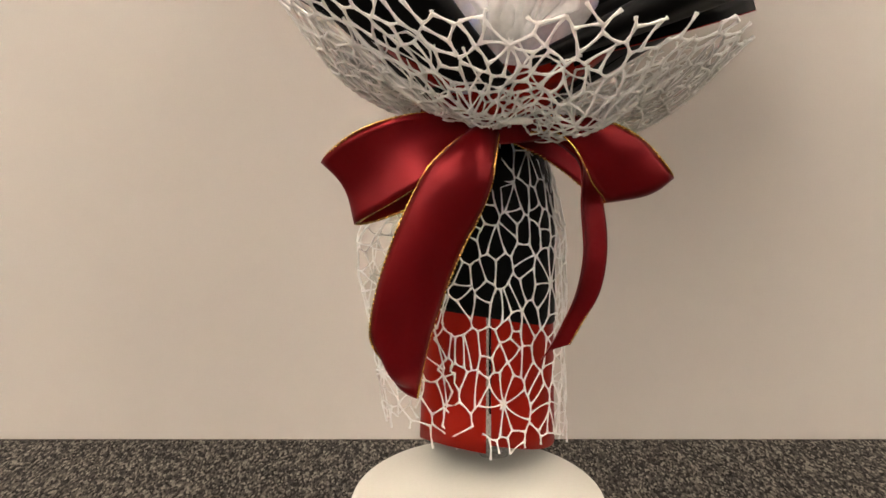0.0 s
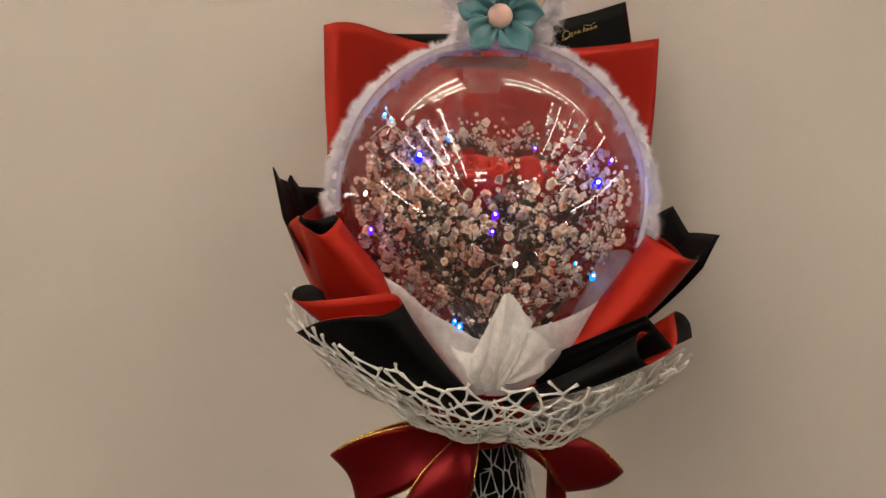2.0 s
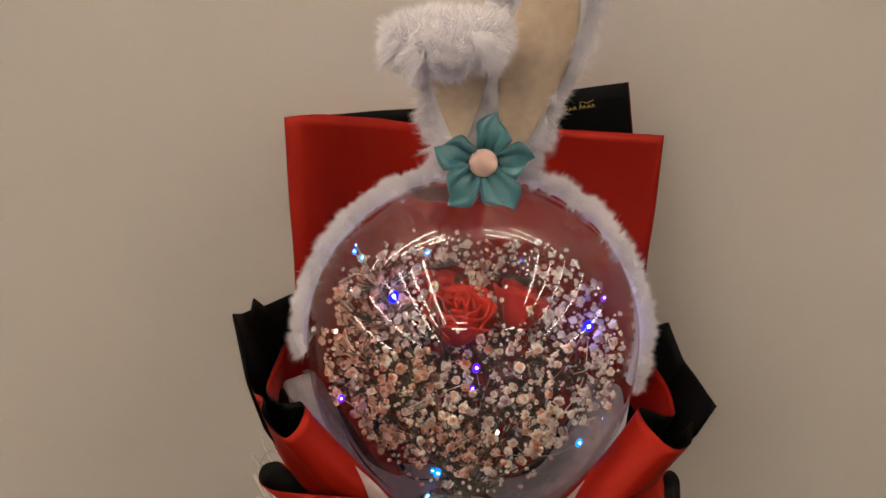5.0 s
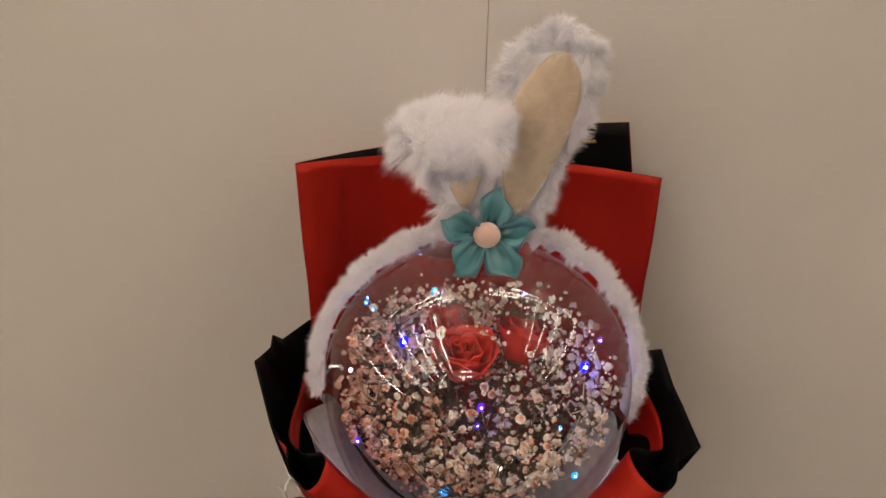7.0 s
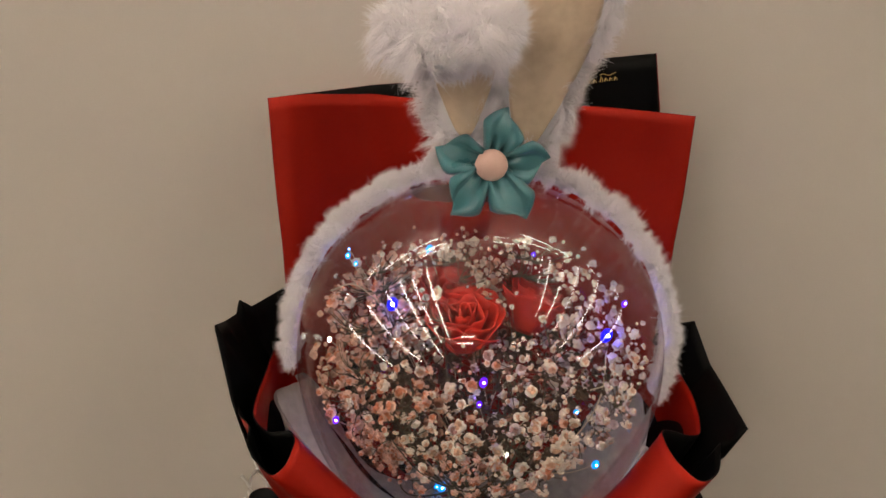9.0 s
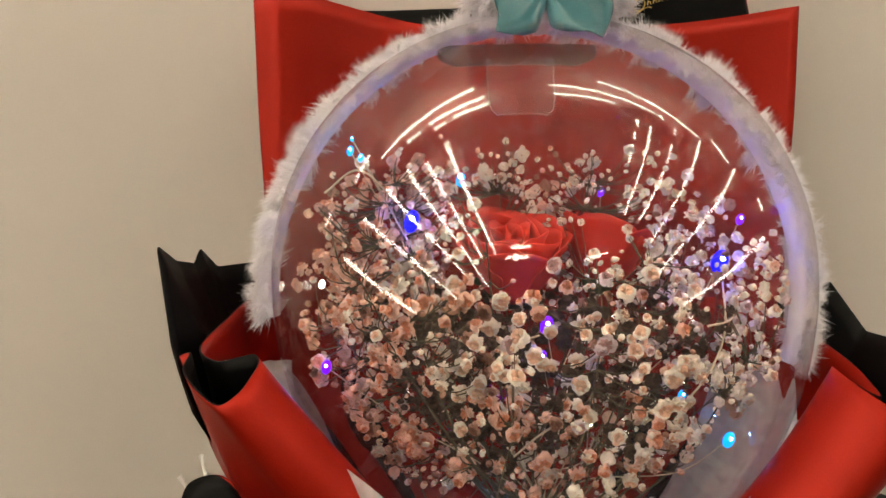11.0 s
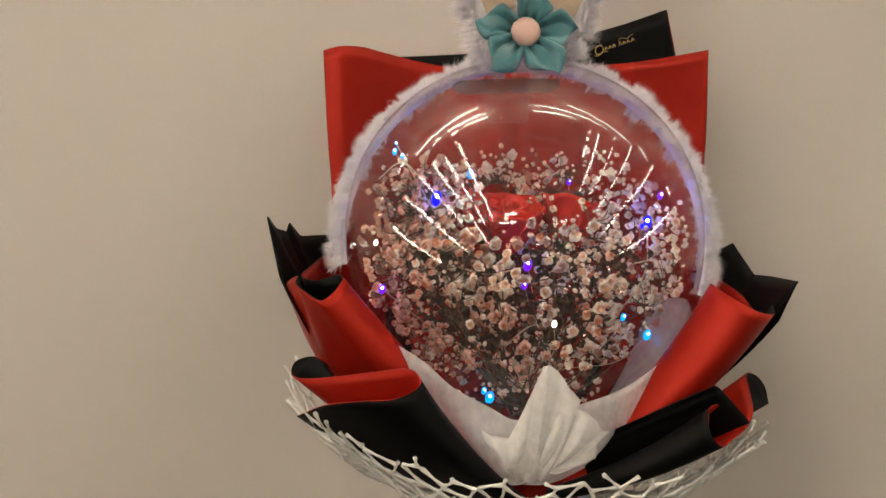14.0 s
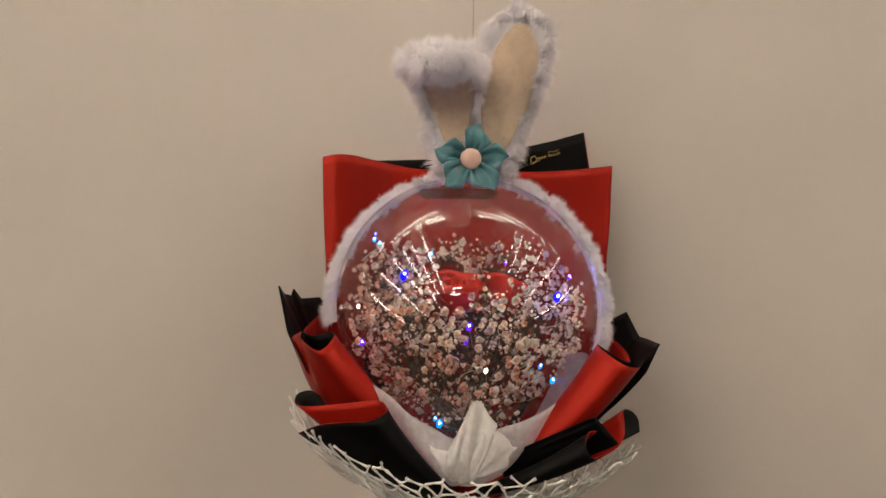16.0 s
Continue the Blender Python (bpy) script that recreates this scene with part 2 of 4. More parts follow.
def box(name, lo, hi, material, parent=None, label="", category="", kind="structure", bevel=0.0):
    bm = bmesh.new()
    bmesh.ops.create_cube(bm, size=1)
    for v in bm.verts:
        v.co = [lo[i] + (v.co[i] + 0.5) * (hi[i] - lo[i]) for i in range(3)]
    if bevel:
        bmesh.ops.bevel(bm, geom=bm.edges[:], offset=bevel, segments=2, affect="EDGES", profile=0.5)
    ob = part(name, bm, material, parent, label, False, kind)
    return tagged(ob, category=category)


def spline(pts, n, smooth=True):
    """n+1 points along a Catmull-Rom curve (or a polyline) through pts, even in parameter."""
    p = np.array(pts, float)
    k = len(p) - 1
    out = []
    for i in range(n + 1):
        u = i / n * k
        j = min(int(u), k - 1)
        f = u - j
        if not smooth:
            out.append(p[j] * (1 - f) + p[j + 1] * f)
            continue
        a, b = p[max(j - 1, 0)], p[min(j + 2, k)]
        c, d = p[j], p[j + 1]
        if j == 0:
            a = 2 * c - d
        if j == k - 1:
            b = 2 * d - c
        out.append(0.5 * ((2 * c) + (d - a) * f + (2 * a - 5 * c + 4 * d - b) * f * f + (3 * c - a - 3 * d + b) * f ** 3))
    return np.array(out)


def shell_mesh(name, grid, thick=0.0007, both=True):
    """A sheet of real thickness from a grid of points (rows, columns, 3): material 0 on its front, 1 on its back."""
    g = np.array(grid)
    r, c, _ = g.shape
    du, dv = np.gradient(g, axis=1), np.gradient(g, axis=0)
    nrm = np.cross(du, dv)
    nrm /= np.linalg.norm(nrm, axis=2, keepdims=True) + 1e-12
    top, bot = g + nrm * thick / 2, g - nrm * thick / 2
    verts = np.concatenate([top.reshape(-1, 3), bot.reshape(-1, 3)])
    n = r * c
    faces, mats = [], []
    for i in range(r - 1):
        for j in range(c - 1):
            a, b, d, e = i * c + j, i * c + j + 1, (i + 1) * c + j + 1, (i + 1) * c + j
            faces.append((a, b, d, e))
            mats.append(0)
            faces.append((n + a, n + e, n + d, n + b))
            mats.append(1)
    rim = [(i, 0) for i in range(r)] + [(r - 1, j) for j in range(1, c)] + [(i, c - 1) for i in range(r - 2, -1, -1)] + [(0, j) for j in range(c - 2, 0, -1)]
    ids = [i * c + j for i, j in rim]
    for a, b in zip(ids, ids[1:] + ids[:1]):
        faces.append((a, b, n + b, n + a))
        mats.append(1)
    me = raw_mesh(name, verts, faces)
    me.polygons.foreach_set("material_index", mats)
    return me


def sheet(name, rim, base, mats, parent, label="", cols=60, rows=18, smooth=True, bow=(0, 0, 0), ripple=0.0008, thick=0.0007, seed=0, power=1.0, mids=()):
    """Wrapping paper between a curve at its rim and one at its gathered foot."""
    curves = [spline(base, cols, True), *[spline(c, cols, True) for c in mids], spline(rim, cols, smooth)]
    rows_ = spline(np.array(curves).reshape(len(curves), -1), rows, len(curves) > 2).reshape(rows + 1, cols + 1, 3)
    grid = []
    for i in range(rows + 1):
        f = i / rows
        g = rows_[i] + np.array(bow) * 4 * f * (1 - f)
        for j in range(cols + 1):
            w = noise.noise(Vector((j / cols * 6 + seed, f * 2.5, seed * 1.7)))
            g[j] = g[j] + np.array((0.6, 1, 0.2)) * w * ripple * (0.3 + f)
        grid.append(g)
    return mesh_part(name, shell_mesh(name, grid, thick), mats, parent, label)


def gather(rim, centre, k):
    """The foot of a rolled sheet: its rim drawn together round a centre."""
    p = np.array(rim)
    return [tuple(q) for q in np.array(centre) + (p - p.mean(0)) * np.array(k)]


def tube(bm, pts, radii, sides=6, cap=True):
    """A tube along pts, with a radius at each."""
    rings = []
    pts = [Vector(p) for p in pts]
    up = Vector((0.31, 0.17, 0.93))
    for i, p in enumerate(pts):
        d = (pts[min(i + 1, len(pts) - 1)] - pts[max(i - 1, 0)]).normalized()
        s = d.cross(up)
        s = s.normalized() if s.length > 1e-4 else d.orthogonal().normalized()
        t = d.cross(s)
        r = radii[i] if isinstance(radii, (list, tuple, np.ndarray)) else radii
        rings.append([bm.verts.new(p + (s * math.cos(k * math.tau / sides) + t * math.sin(k * math.tau / sides)) * r) for k in range(sides)])
    for x, y in zip(rings, rings[1:]):
        for k in range(sides):
            bm.faces.new((x[k], x[(k + 1) % sides], y[(k + 1) % sides], y[k]))
    if cap:
        bm.faces.new(rings[0][::-1])
        bm.faces.new(rings[-1])


def lathe(bm, profile, seg=48, m=Matrix()):
    """Turns (radius, height) pairs about z."""
    rings = [[bm.verts.new(m @ Vector((r * math.cos(k * math.tau / seg), r * math.sin(k * math.tau / seg), h))) for k in range(seg)] for r, h in profile]
    for x, y in zip(rings, rings[1:]):
        for k in range(seg):
            bm.faces.new((x[k], x[(k + 1) % seg], y[(k + 1) % seg], y[k]))
    bm.faces.new(rings[0][::-1])
    bm.faces.new(rings[-1])


# ---- the hall ----
X0, X1, Y0, H = -16.0, 17.5, -16.5, 2.7
box("floor", (X0, Y0, -0.1), (X1, 0.0, 0.0), CARPET, label="dark grey flecked loop-pile carpet floor", category="floor")
SEAM_X = 0.0098
box("wall_north", (X0, 0.004, -0.1), (X1, 0.12, H), SEAM, label="backing behind the wall panels", category="wall")
wall = bpy.data.objects["wall_north"]
tagged(wall, "warm off-white painted panel wall with a fine joint", "wall")
for a, b in ((X0, SEAM_X - 0.0004), (SEAM_X + 0.0004, X1)):
    box("panel", (a, 0.0, 0.0), (b, 0.006, H), WALL, wall, kind="", bevel=0.0005)
box("joint_filler", (SEAM_X - 0.0004, 0.0007, 0.0), (SEAM_X + 0.0004, 0.004, H), SEAM, wall, kind="")
box("wall_south", (X0, Y0 - 0.12, -0.1), (X1, Y0, H), WALL, label="plain warm off-white wall of the hall", category="wall")
box("wall_east", (X1, Y0 - 0.12, -0.1), (X1 + 0.12, 0.12, H), WALL, label="plain warm off-white wall of the hall", category="wall")
box("wall_west", (X0 - 0.12, Y0 - 0.12, -0.1), (X0, 0.12, H), WALL, label="plain warm off-white wall of the hall", category="wall")
box("ceiling", (X0 - 0.12, Y0 - 0.12, H), (X1 + 0.12, 0.12, H + 0.1), CEIL, label="plain white ceiling with linear lights", category="ceiling")


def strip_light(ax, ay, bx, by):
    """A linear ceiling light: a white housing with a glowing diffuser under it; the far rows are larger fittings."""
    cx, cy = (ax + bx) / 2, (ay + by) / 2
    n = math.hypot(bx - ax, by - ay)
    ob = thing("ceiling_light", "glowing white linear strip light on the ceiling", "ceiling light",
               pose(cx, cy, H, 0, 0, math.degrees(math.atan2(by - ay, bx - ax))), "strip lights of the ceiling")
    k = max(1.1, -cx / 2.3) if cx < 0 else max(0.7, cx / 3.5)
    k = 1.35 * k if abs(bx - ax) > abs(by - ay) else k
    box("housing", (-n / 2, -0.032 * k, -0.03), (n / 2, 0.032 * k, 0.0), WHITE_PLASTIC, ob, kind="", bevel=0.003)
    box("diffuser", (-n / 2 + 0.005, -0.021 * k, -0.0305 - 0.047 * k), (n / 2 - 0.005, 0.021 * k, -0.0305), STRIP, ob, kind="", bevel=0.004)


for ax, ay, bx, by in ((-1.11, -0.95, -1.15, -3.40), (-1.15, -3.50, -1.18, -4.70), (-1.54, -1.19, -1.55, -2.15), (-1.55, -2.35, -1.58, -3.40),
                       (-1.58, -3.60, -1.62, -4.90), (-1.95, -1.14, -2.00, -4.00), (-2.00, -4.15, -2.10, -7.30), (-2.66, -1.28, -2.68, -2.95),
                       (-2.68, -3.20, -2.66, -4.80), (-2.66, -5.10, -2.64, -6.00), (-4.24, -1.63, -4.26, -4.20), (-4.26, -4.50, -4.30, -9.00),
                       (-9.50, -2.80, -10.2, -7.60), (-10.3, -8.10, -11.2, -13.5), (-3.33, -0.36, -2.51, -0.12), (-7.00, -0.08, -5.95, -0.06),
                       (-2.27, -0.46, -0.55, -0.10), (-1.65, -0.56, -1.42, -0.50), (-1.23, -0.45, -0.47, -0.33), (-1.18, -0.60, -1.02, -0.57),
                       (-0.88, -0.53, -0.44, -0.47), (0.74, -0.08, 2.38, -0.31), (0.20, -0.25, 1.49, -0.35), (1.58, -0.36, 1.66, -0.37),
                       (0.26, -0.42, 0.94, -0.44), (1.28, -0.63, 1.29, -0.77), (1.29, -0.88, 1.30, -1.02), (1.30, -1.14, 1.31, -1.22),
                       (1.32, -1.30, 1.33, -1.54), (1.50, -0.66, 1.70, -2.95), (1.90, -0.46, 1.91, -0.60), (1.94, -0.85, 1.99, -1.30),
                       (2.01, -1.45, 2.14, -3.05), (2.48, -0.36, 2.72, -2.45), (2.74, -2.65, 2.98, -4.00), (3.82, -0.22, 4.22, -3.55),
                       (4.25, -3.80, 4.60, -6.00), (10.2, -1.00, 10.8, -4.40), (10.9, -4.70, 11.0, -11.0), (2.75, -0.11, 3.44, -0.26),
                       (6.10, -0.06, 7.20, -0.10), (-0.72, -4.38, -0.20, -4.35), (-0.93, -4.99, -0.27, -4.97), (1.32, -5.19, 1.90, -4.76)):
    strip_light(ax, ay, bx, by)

# ---- the pedestal ----
pedestal = thing("round_pedestal", "white round plastic pedestal standing on the carpet", "pedestal", pose(-0.017, -0.234, 0))
bm = bmesh.new()
CREAM = surface("cream_plastic", (0.53, 0.515, 0.46), (0.57, 0.555, 0.50), 0.85, 20, 600, 0.03, spec=0.15)
lathe(bm, [(0.0, 0.0), (0.066, 0.0), (0.069, 0.004), (0.069, 0.0765), (0.0682, 0.0775), (0.0, 0.0775)], 96)
part("body", bm, CREAM, pedestal)
bm = bmesh.new()
lathe(bm, [(0.0, 0.0777), (0.0682, 0.0777), (0.069, 0.0787), (0.069, 0.081), (0.0682, 0.0830), (0.0665, 0.0843), (0.064, 0.085), (0.0, 0.085)], 96)
part("top_disc", bm, CREAM, pedestal)

# ---- the bouquet: all its pieces lean with MB, z along its stem ----
MB = pose(-0.006, -0.19, 0.088, -11.2)
BALL, BR, BY, BZ = Vector((0.0065, -0.0178, 0.3355)), 0.0975, 0.70, 0.975

rod = thing("support_rod", "clear plastic rod standing on the white pedestal", "rod", MB)
bm = bmesh.new()
lathe(bm, [(0.0, -0.002), (0.0085, -0.002), (0.009, 0.0), (0.009, 0.03), (0.009, 0.232), (0.0, 0.232)], 32)
part("tube", bm, CLEAR_ROD, rod)

bouquet = thing("wrapped_bouquet", "red and black paper wrapping with white net", "bouquet", MB)
RB, BR_ = [RED_PAPER, BLACK_PAPER], [BLACK_PAPER, RED_PAPER]


def handle_paper(name, r, s0, s1, mats, a0, a1, cx=-0.004, flare=0.0, label=""):
    grid = []
    for i in range(13):
        s = s0 + (s1 - s0) * i / 12
        row = []
        for j in range(61):
            a = radians(a0 + (a1 - a0) * j / 60)
            q = r * (1 + flare * (1 - i / 12)) * (1 - 0.38 * max(0, (s - 0.135) / 0.06) ** 2)
            q *= 1 + 0.02 * noise.noise(Vector((j * 0.11, s * 20, r * 90)))
            row.append((cx + q * math.sin(a) * 1.06, -q * math.cos(a) * 0.92, s + (1 - i / 12) * (0.005 * math.cos(a * 2 + 0.6) + (0.009 * math.sin(a) ** 2 if a < 0 else 0.004 * math.sin(a) ** 2))))
        grid.append(row)
    return mesh_part(name, shell_mesh(name, grid, 0.0008), mats, bouquet, label)


handle_paper("paper_sleeve", 0.0345, 0.009, 0.185, RB, 0.5, 176, flare=0.07, label="red paper sleeve round the stem")
handle_paper("paper_sleeve", 0.0338, 0.004, 0.185, RB, -172, -3.5, flare=0.09, label="red paper sleeve round the stem")
handle_paper("paper_cuff", 0.0365, 0.079, 0.188, [BLACK_PAPER, BLACK_PAPER], -178, 178, label="black paper cuff over the red sleeve")

# tall back sheets
back = [(-0.1145, 0.0586, 0.4625), (-0.1027, 0.0567, 0.4645), (-0.0903, 0.0600, 0.4647), (-0.0783, 0.0685, 0.4632), (-0.0655, 0.0785, 0.4615), (-0.0530, 0.0875, 0.4600),
        (-0.030, 0.0925, 0.4570), (0.020, 0.0935, 0.4550), (0.070, 0.0845, 0.4543), (0.1028, 0.0708, 0.4544), (0.1333, 0.0475, 0.4550)]
HANG = ((-0.098, -0.078, -0.045, 0.01, 0.065, 0.112), (0.040, 0.064, 0.080, 0.085, 0.076, 0.040))


def lower(rim, wide, z, low, drop=0.0):
    """The curve of a sheet further down: the rim narrowed, moved part of the way to the curve that hugs the ball."""
    return [(x * wide, (1 - low) * y + low * float(np.interp(x * wide, *HANG)) + drop, z) for x, y, _ in rim]


def foot_of(rim, d=0.0):
    return [(x * 0.26, 0.038 - 9.0 * (x * 0.26) ** 2 + d, 0.2) for x, _, _ in rim]


sheet("paper_sheet", back, foot_of(back), RB, bouquet, "tall red paper sheet behind the ball", mids=(lower(back, 0.86, 0.30, 0.9), lower(back, 0.965, 0.385, 0.35)), rows=30, cols=90, seed=3, ripple=0.0010)
back2 = [(-0.1142, 0.0608, 0.4621), (-0.0973, 0.0725, 0.4626), (-0.0773, 0.0847, 0.4632), (-0.0546, 0.0925, 0.4648), (-0.0222, 0.0965, 0.4665), (0.0300, 0.0975, 0.4720),
         (0.0684, 0.0945, 0.4789), (0.0884, 0.0872, 0.4826), (0.1133, 0.0708, 0.4876), (0.1168, 0.0640, 0.4550)]
sheet("paper_sheet", back2, foot_of(back2, 0.008), [BLACK_PAPER, RED_PAPER], bouquet, "black paper sheet with a small gold print",
      mids=(lower(back2, 0.84, 0.30, 0.9, 0.010), lower(back2, 0.95, 0.385, 0.35, 0.007)), rows=30, cols=90, seed=5, ripple=0.0004, smooth=False)


def sheet_label():
    """Small gold print on the black sheet: a plain looped flourish and bars of its size."""
    def place(u, v):
        x = 0.0690 + u
        return Vector((x, float(np.interp(x, [p[0] for p in back2], [p[1] for p in back2])) - 0.0020, 0.4640 + 0.22 * u + v))
    bm = bmesh.new()
    tube(bm, [place(0.0026 + 0.0026 * math.cos(a), 0.0018 + 0.0030 * math.sin(a)) for a in np.linspace(0.6, 6.6, 22)], 0.00030, 5)
    tube(bm, [place(-0.0005 + 0.0011 * i, -0.0012 - 0.0008 * math.sin(i * 0.8)) for i in range(9)], 0.00022, 5)
    for k, h in enumerate((0.0022, 0.0022, 0.0024, 0.0034, 0.0022, 0.0022, 0.0024)):
        u = 0.0064 + k * 0.0026 + (0.0012 if k > 2 else 0)
        tube(bm, [place(u, 0.0004), place(u + 0.0004, 0.0004 + h)], 0.00030, 5)
        tube(bm, [place(u, 0.0004 + h * 0.5), place(u + 0.0012, 0.0006 + h * 0.6), place(u + 0.0016, 0.0004)], 0.00026, 5)
    tube(bm, [place(0.015 + 0.001 * i, 0.0046 + 0.0007 * math.sin(i * 0.9)) for i in range(10)], 0.00018, 5)
    part("gold_print", bm, GOLD_FOIL, bouquet, "gold print on the black paper")


sheet_label()

# left side: black spiked sheet, red roll, lower black roll
sheet("paper_sheet", [(-0.1120, -0.062, 0.3000), (-0.1265, -0.035, 0.318), (-0.1375, -0.0155, 0.3525), (-0.1365, 0.005, 0.3455), (-0.1335, 0.018, 0.3435), (-0.1324, 0.0255, 0.3495), (-0.128, 0.034, 0.341), (-0.112, 0.062, 0.3420), (-0.08, 0.088, 0.345)],
      [(-0.022, -0.03, 0.2), (-0.026, -0.02, 0.2), (-0.03, -0.005, 0.2), (-0.03, 0.0, 0.2), (-0.03, 0.005, 0.2), (-0.03, 0.01, 0.2), (-0.03, 0.012, 0.2), (-0.025, 0.02, 0.2), (-0.02, 0.03, 0.2)],
      [BLACK_PAPER, BLACK_PAPER], bouquet, "black paper sheet with a torn pointed edge", smooth=False, bow=(-0.012, 0.0, 0), cols=70, seed=7)
UP_LEFT = [(-0.125, -0.03, 0.3115), (-0.1195, -0.05, 0.3165), (-0.112, -0.064, 0.3196), (-0.1106, -0.076, 0.3163), (-0.1033, -0.086, 0.3117), (-0.0967, -0.09, 0.3085), (-0.0912, -0.087, 0.3116), (-0.0887, -0.082, 0.3152), (-0.0876, -0.076, 0.3185), (-0.0908, -0.07, 0.3199), (-0.0959, -0.068, 0.3187), (-0.1039, -0.064, 0.317), (-0.1129, -0.05, 0.3193), (-0.1119, -0.02, 0.3243), (-0.1076, 0.015, 0.3301), (-0.09, 0.074, 0.335)]
FOOT_LEFT = [(-0.034, -0.036, 0.206), (-0.036, -0.043, 0.206), (-0.036, -0.050, 0.206), (-0.032, -0.056, 0.205), (-0.024, -0.057, 0.204), (-0.016, -0.059, 0.204), (-0.008, -0.059, 0.204), (-0.004, -0.056, 0.205), (-0.002, -0.052, 0.206), (-0.005, -0.048, 0.208), (-0.010, -0.047, 0.207), (-0.018, -0.042, 0.206), (-0.026, -0.032, 0.206), (-0.03, -0.01, 0.204), (-0.03, 0.012, 0.2), (-0.02, 0.028, 0.2)]
def bulged(rim, base, push, k=0.55):
    """A curve between foot and rim, pushed outwards point by point."""
    n = len(rim)
    return [tuple(b + (r - b) * k + (push.get(i, 0.0) if c == 0 else (-0.25 * abs(push.get(i, 0.0)) if c == 2 else 0.0)) for c, (r, b) in enumerate(zip(rim[i], base[i]))) for i in range(n)]


sheet("paper_roll", UP_LEFT, FOOT_LEFT, RB, bouquet, "rolled red paper with a black lining", cols=130, rows=24, bow=(-0.004, -0.004, 0.0), seed=9, mids=(bulged(UP_LEFT, FOOT_LEFT, {0: -0.010, 1: -0.011, 2: -0.011, 3: -0.006, 5: 0.005, 6: 0.008, 7: 0.009, 8: 0.008, 9: 0.005, 11: -0.006, 12: -0.016, 13: -0.024, 14: -0.024, 15: -0.010}),))
LOW_LEFT = [(-0.1106, -0.0780, 0.2511), (-0.0934, -0.1000, 0.2603), (-0.0749, -0.1160, 0.2647), (-0.0597, -0.1210, 0.2663), (-0.0501, -0.1140, 0.2696), (-0.0492, -0.1040, 0.2726), (-0.0557, -0.0960, 0.2759), (-0.0726, -0.0880, 0.2733), (-0.0942, -0.0800, 0.2701), (-0.1093, -0.0720, 0.2684), (-0.1159, -0.0640, 0.2700), (-0.1148, -0.0580, 0.2752), (-0.1053, -0.0580, 0.2775), (-0.0943, -0.0660, 0.2731), (-0.0839, -0.0700, 0.2742), (-0.0744, -0.0720, 0.2780)]
sheet("paper_roll", LOW_LEFT, gather(LOW_LEFT, (-0.001, -0.074, 0.203), (0.22, 0.22, 0.25)), BR_, bouquet, "rolled black paper with a red lining", cols=130, bow=(-0.002, -0.006, -0.003), seed=11)

# right side
sheet("paper_sheet", [(0.075, 0.088, 0.33), (0.112, 0.060, 0.327), (0.126, 0.046, 0.3215), (0.1418, 0.0325, 0.3315), (0.1475, 0.012, 0.3125), (0.1465, -0.02, 0.3125), (0.1452, -0.0569, 0.3115), (0.137, -0.052, 0.291)],
      [(0.02, 0.03, 0.2), (0.025, 0.02, 0.2), (0.03, 0.012, 0.2), (0.03, 0.01, 0.2), (0.03, 0.005, 0.2), (0.03, 0.0, 0.2), (0.03, -0.012, 0.2), (0.026, -0.02, 0.2)],
      [BLACK_PAPER, BLACK_PAPER], bouquet, "black paper sheet with pointed corners", smooth=False, bow=(0.012, 0, 0), cols=70, seed=13)
UP_RIGHT = [(0.082, 0.074, 0.325), (0.116, 0.034, 0.318), (0.1315, 0.0, 0.305), (0.130, -0.032, 0.2965), (0.121, -0.043, 0.299), (0.108, -0.050, 0.3065), (0.0995, -0.060, 0.3115), (0.102, -0.076, 0.307), (0.113, -0.084, 0.2995), (0.1265, -0.072, 0.2965), (0.1345, -0.050, 0.299)]
FOOT_RIGHT = [(0.02, 0.028, 0.2), (0.03, 0.012, 0.2), (0.03, -0.01, 0.204), (0.025, -0.035, 0.206), (0.018, -0.045, 0.207), (0.010, -0.050, 0.208), (0.006, -0.060, 0.206), (0.012, -0.066, 0.204), (0.020, -0.066, 0.204), (0.028, -0.060, 0.204), (0.034, -0.052, 0.206)]
sheet("paper_roll", UP_RIGHT, FOOT_RIGHT, RB, bouquet, "rolled red paper with a black lining", cols=110, rows=24, bow=(0.002, -0.006, -0.004), seed=15, mids=(bulged(UP_RIGHT, FOOT_RIGHT, {0: 0.010, 1: 0.022, 2: 0.022, 3: 0.010, 4: 0.004}),))
LOW_RIGHT = [(0.0961, -0.085, 0.2541), (0.0901, -0.092, 0.2553), (0.0855, -0.1, 0.2549), (0.0826, -0.108, 0.2494), (0.0841, -0.11, 0.2436), (0.0896, -0.106, 0.2394), (0.0988, -0.094, 0.2404), (0.1094, -0.082, 0.2432), (0.1163, -0.07, 0.2486), (0.1199, -0.055, 0.2561), (0.1216, -0.046, 0.2627), (0.1291, -0.038, 0.2608), (0.1338, -0.038, 0.2543), (0.1333, -0.045, 0.2464)]
sheet("paper_roll", LOW_RIGHT, gather(LOW_RIGHT, (0.016, -0.082, 0.214), (0.25, 0.22, 0.32)), BR_, bouquet, "rolled black paper with a red lining", cols=150, bow=(0, -0.006, -0.002), seed=17)
LOW_FLAP = [(0.0914, -0.09, 0.2646), (0.0957, -0.089, 0.2609), (0.1027, -0.088, 0.2532), (0.1091, -0.086, 0.2457)]
sheet("paper_sheet", LOW_FLAP, gather(LOW_FLAP, (0.030, -0.079, 0.224), (0.4, 0.3, 1.2)), [BLACK_PAPER, BLACK_PAPER], bouquet, "black paper flap behind the lower roll", cols=40, seed=18)
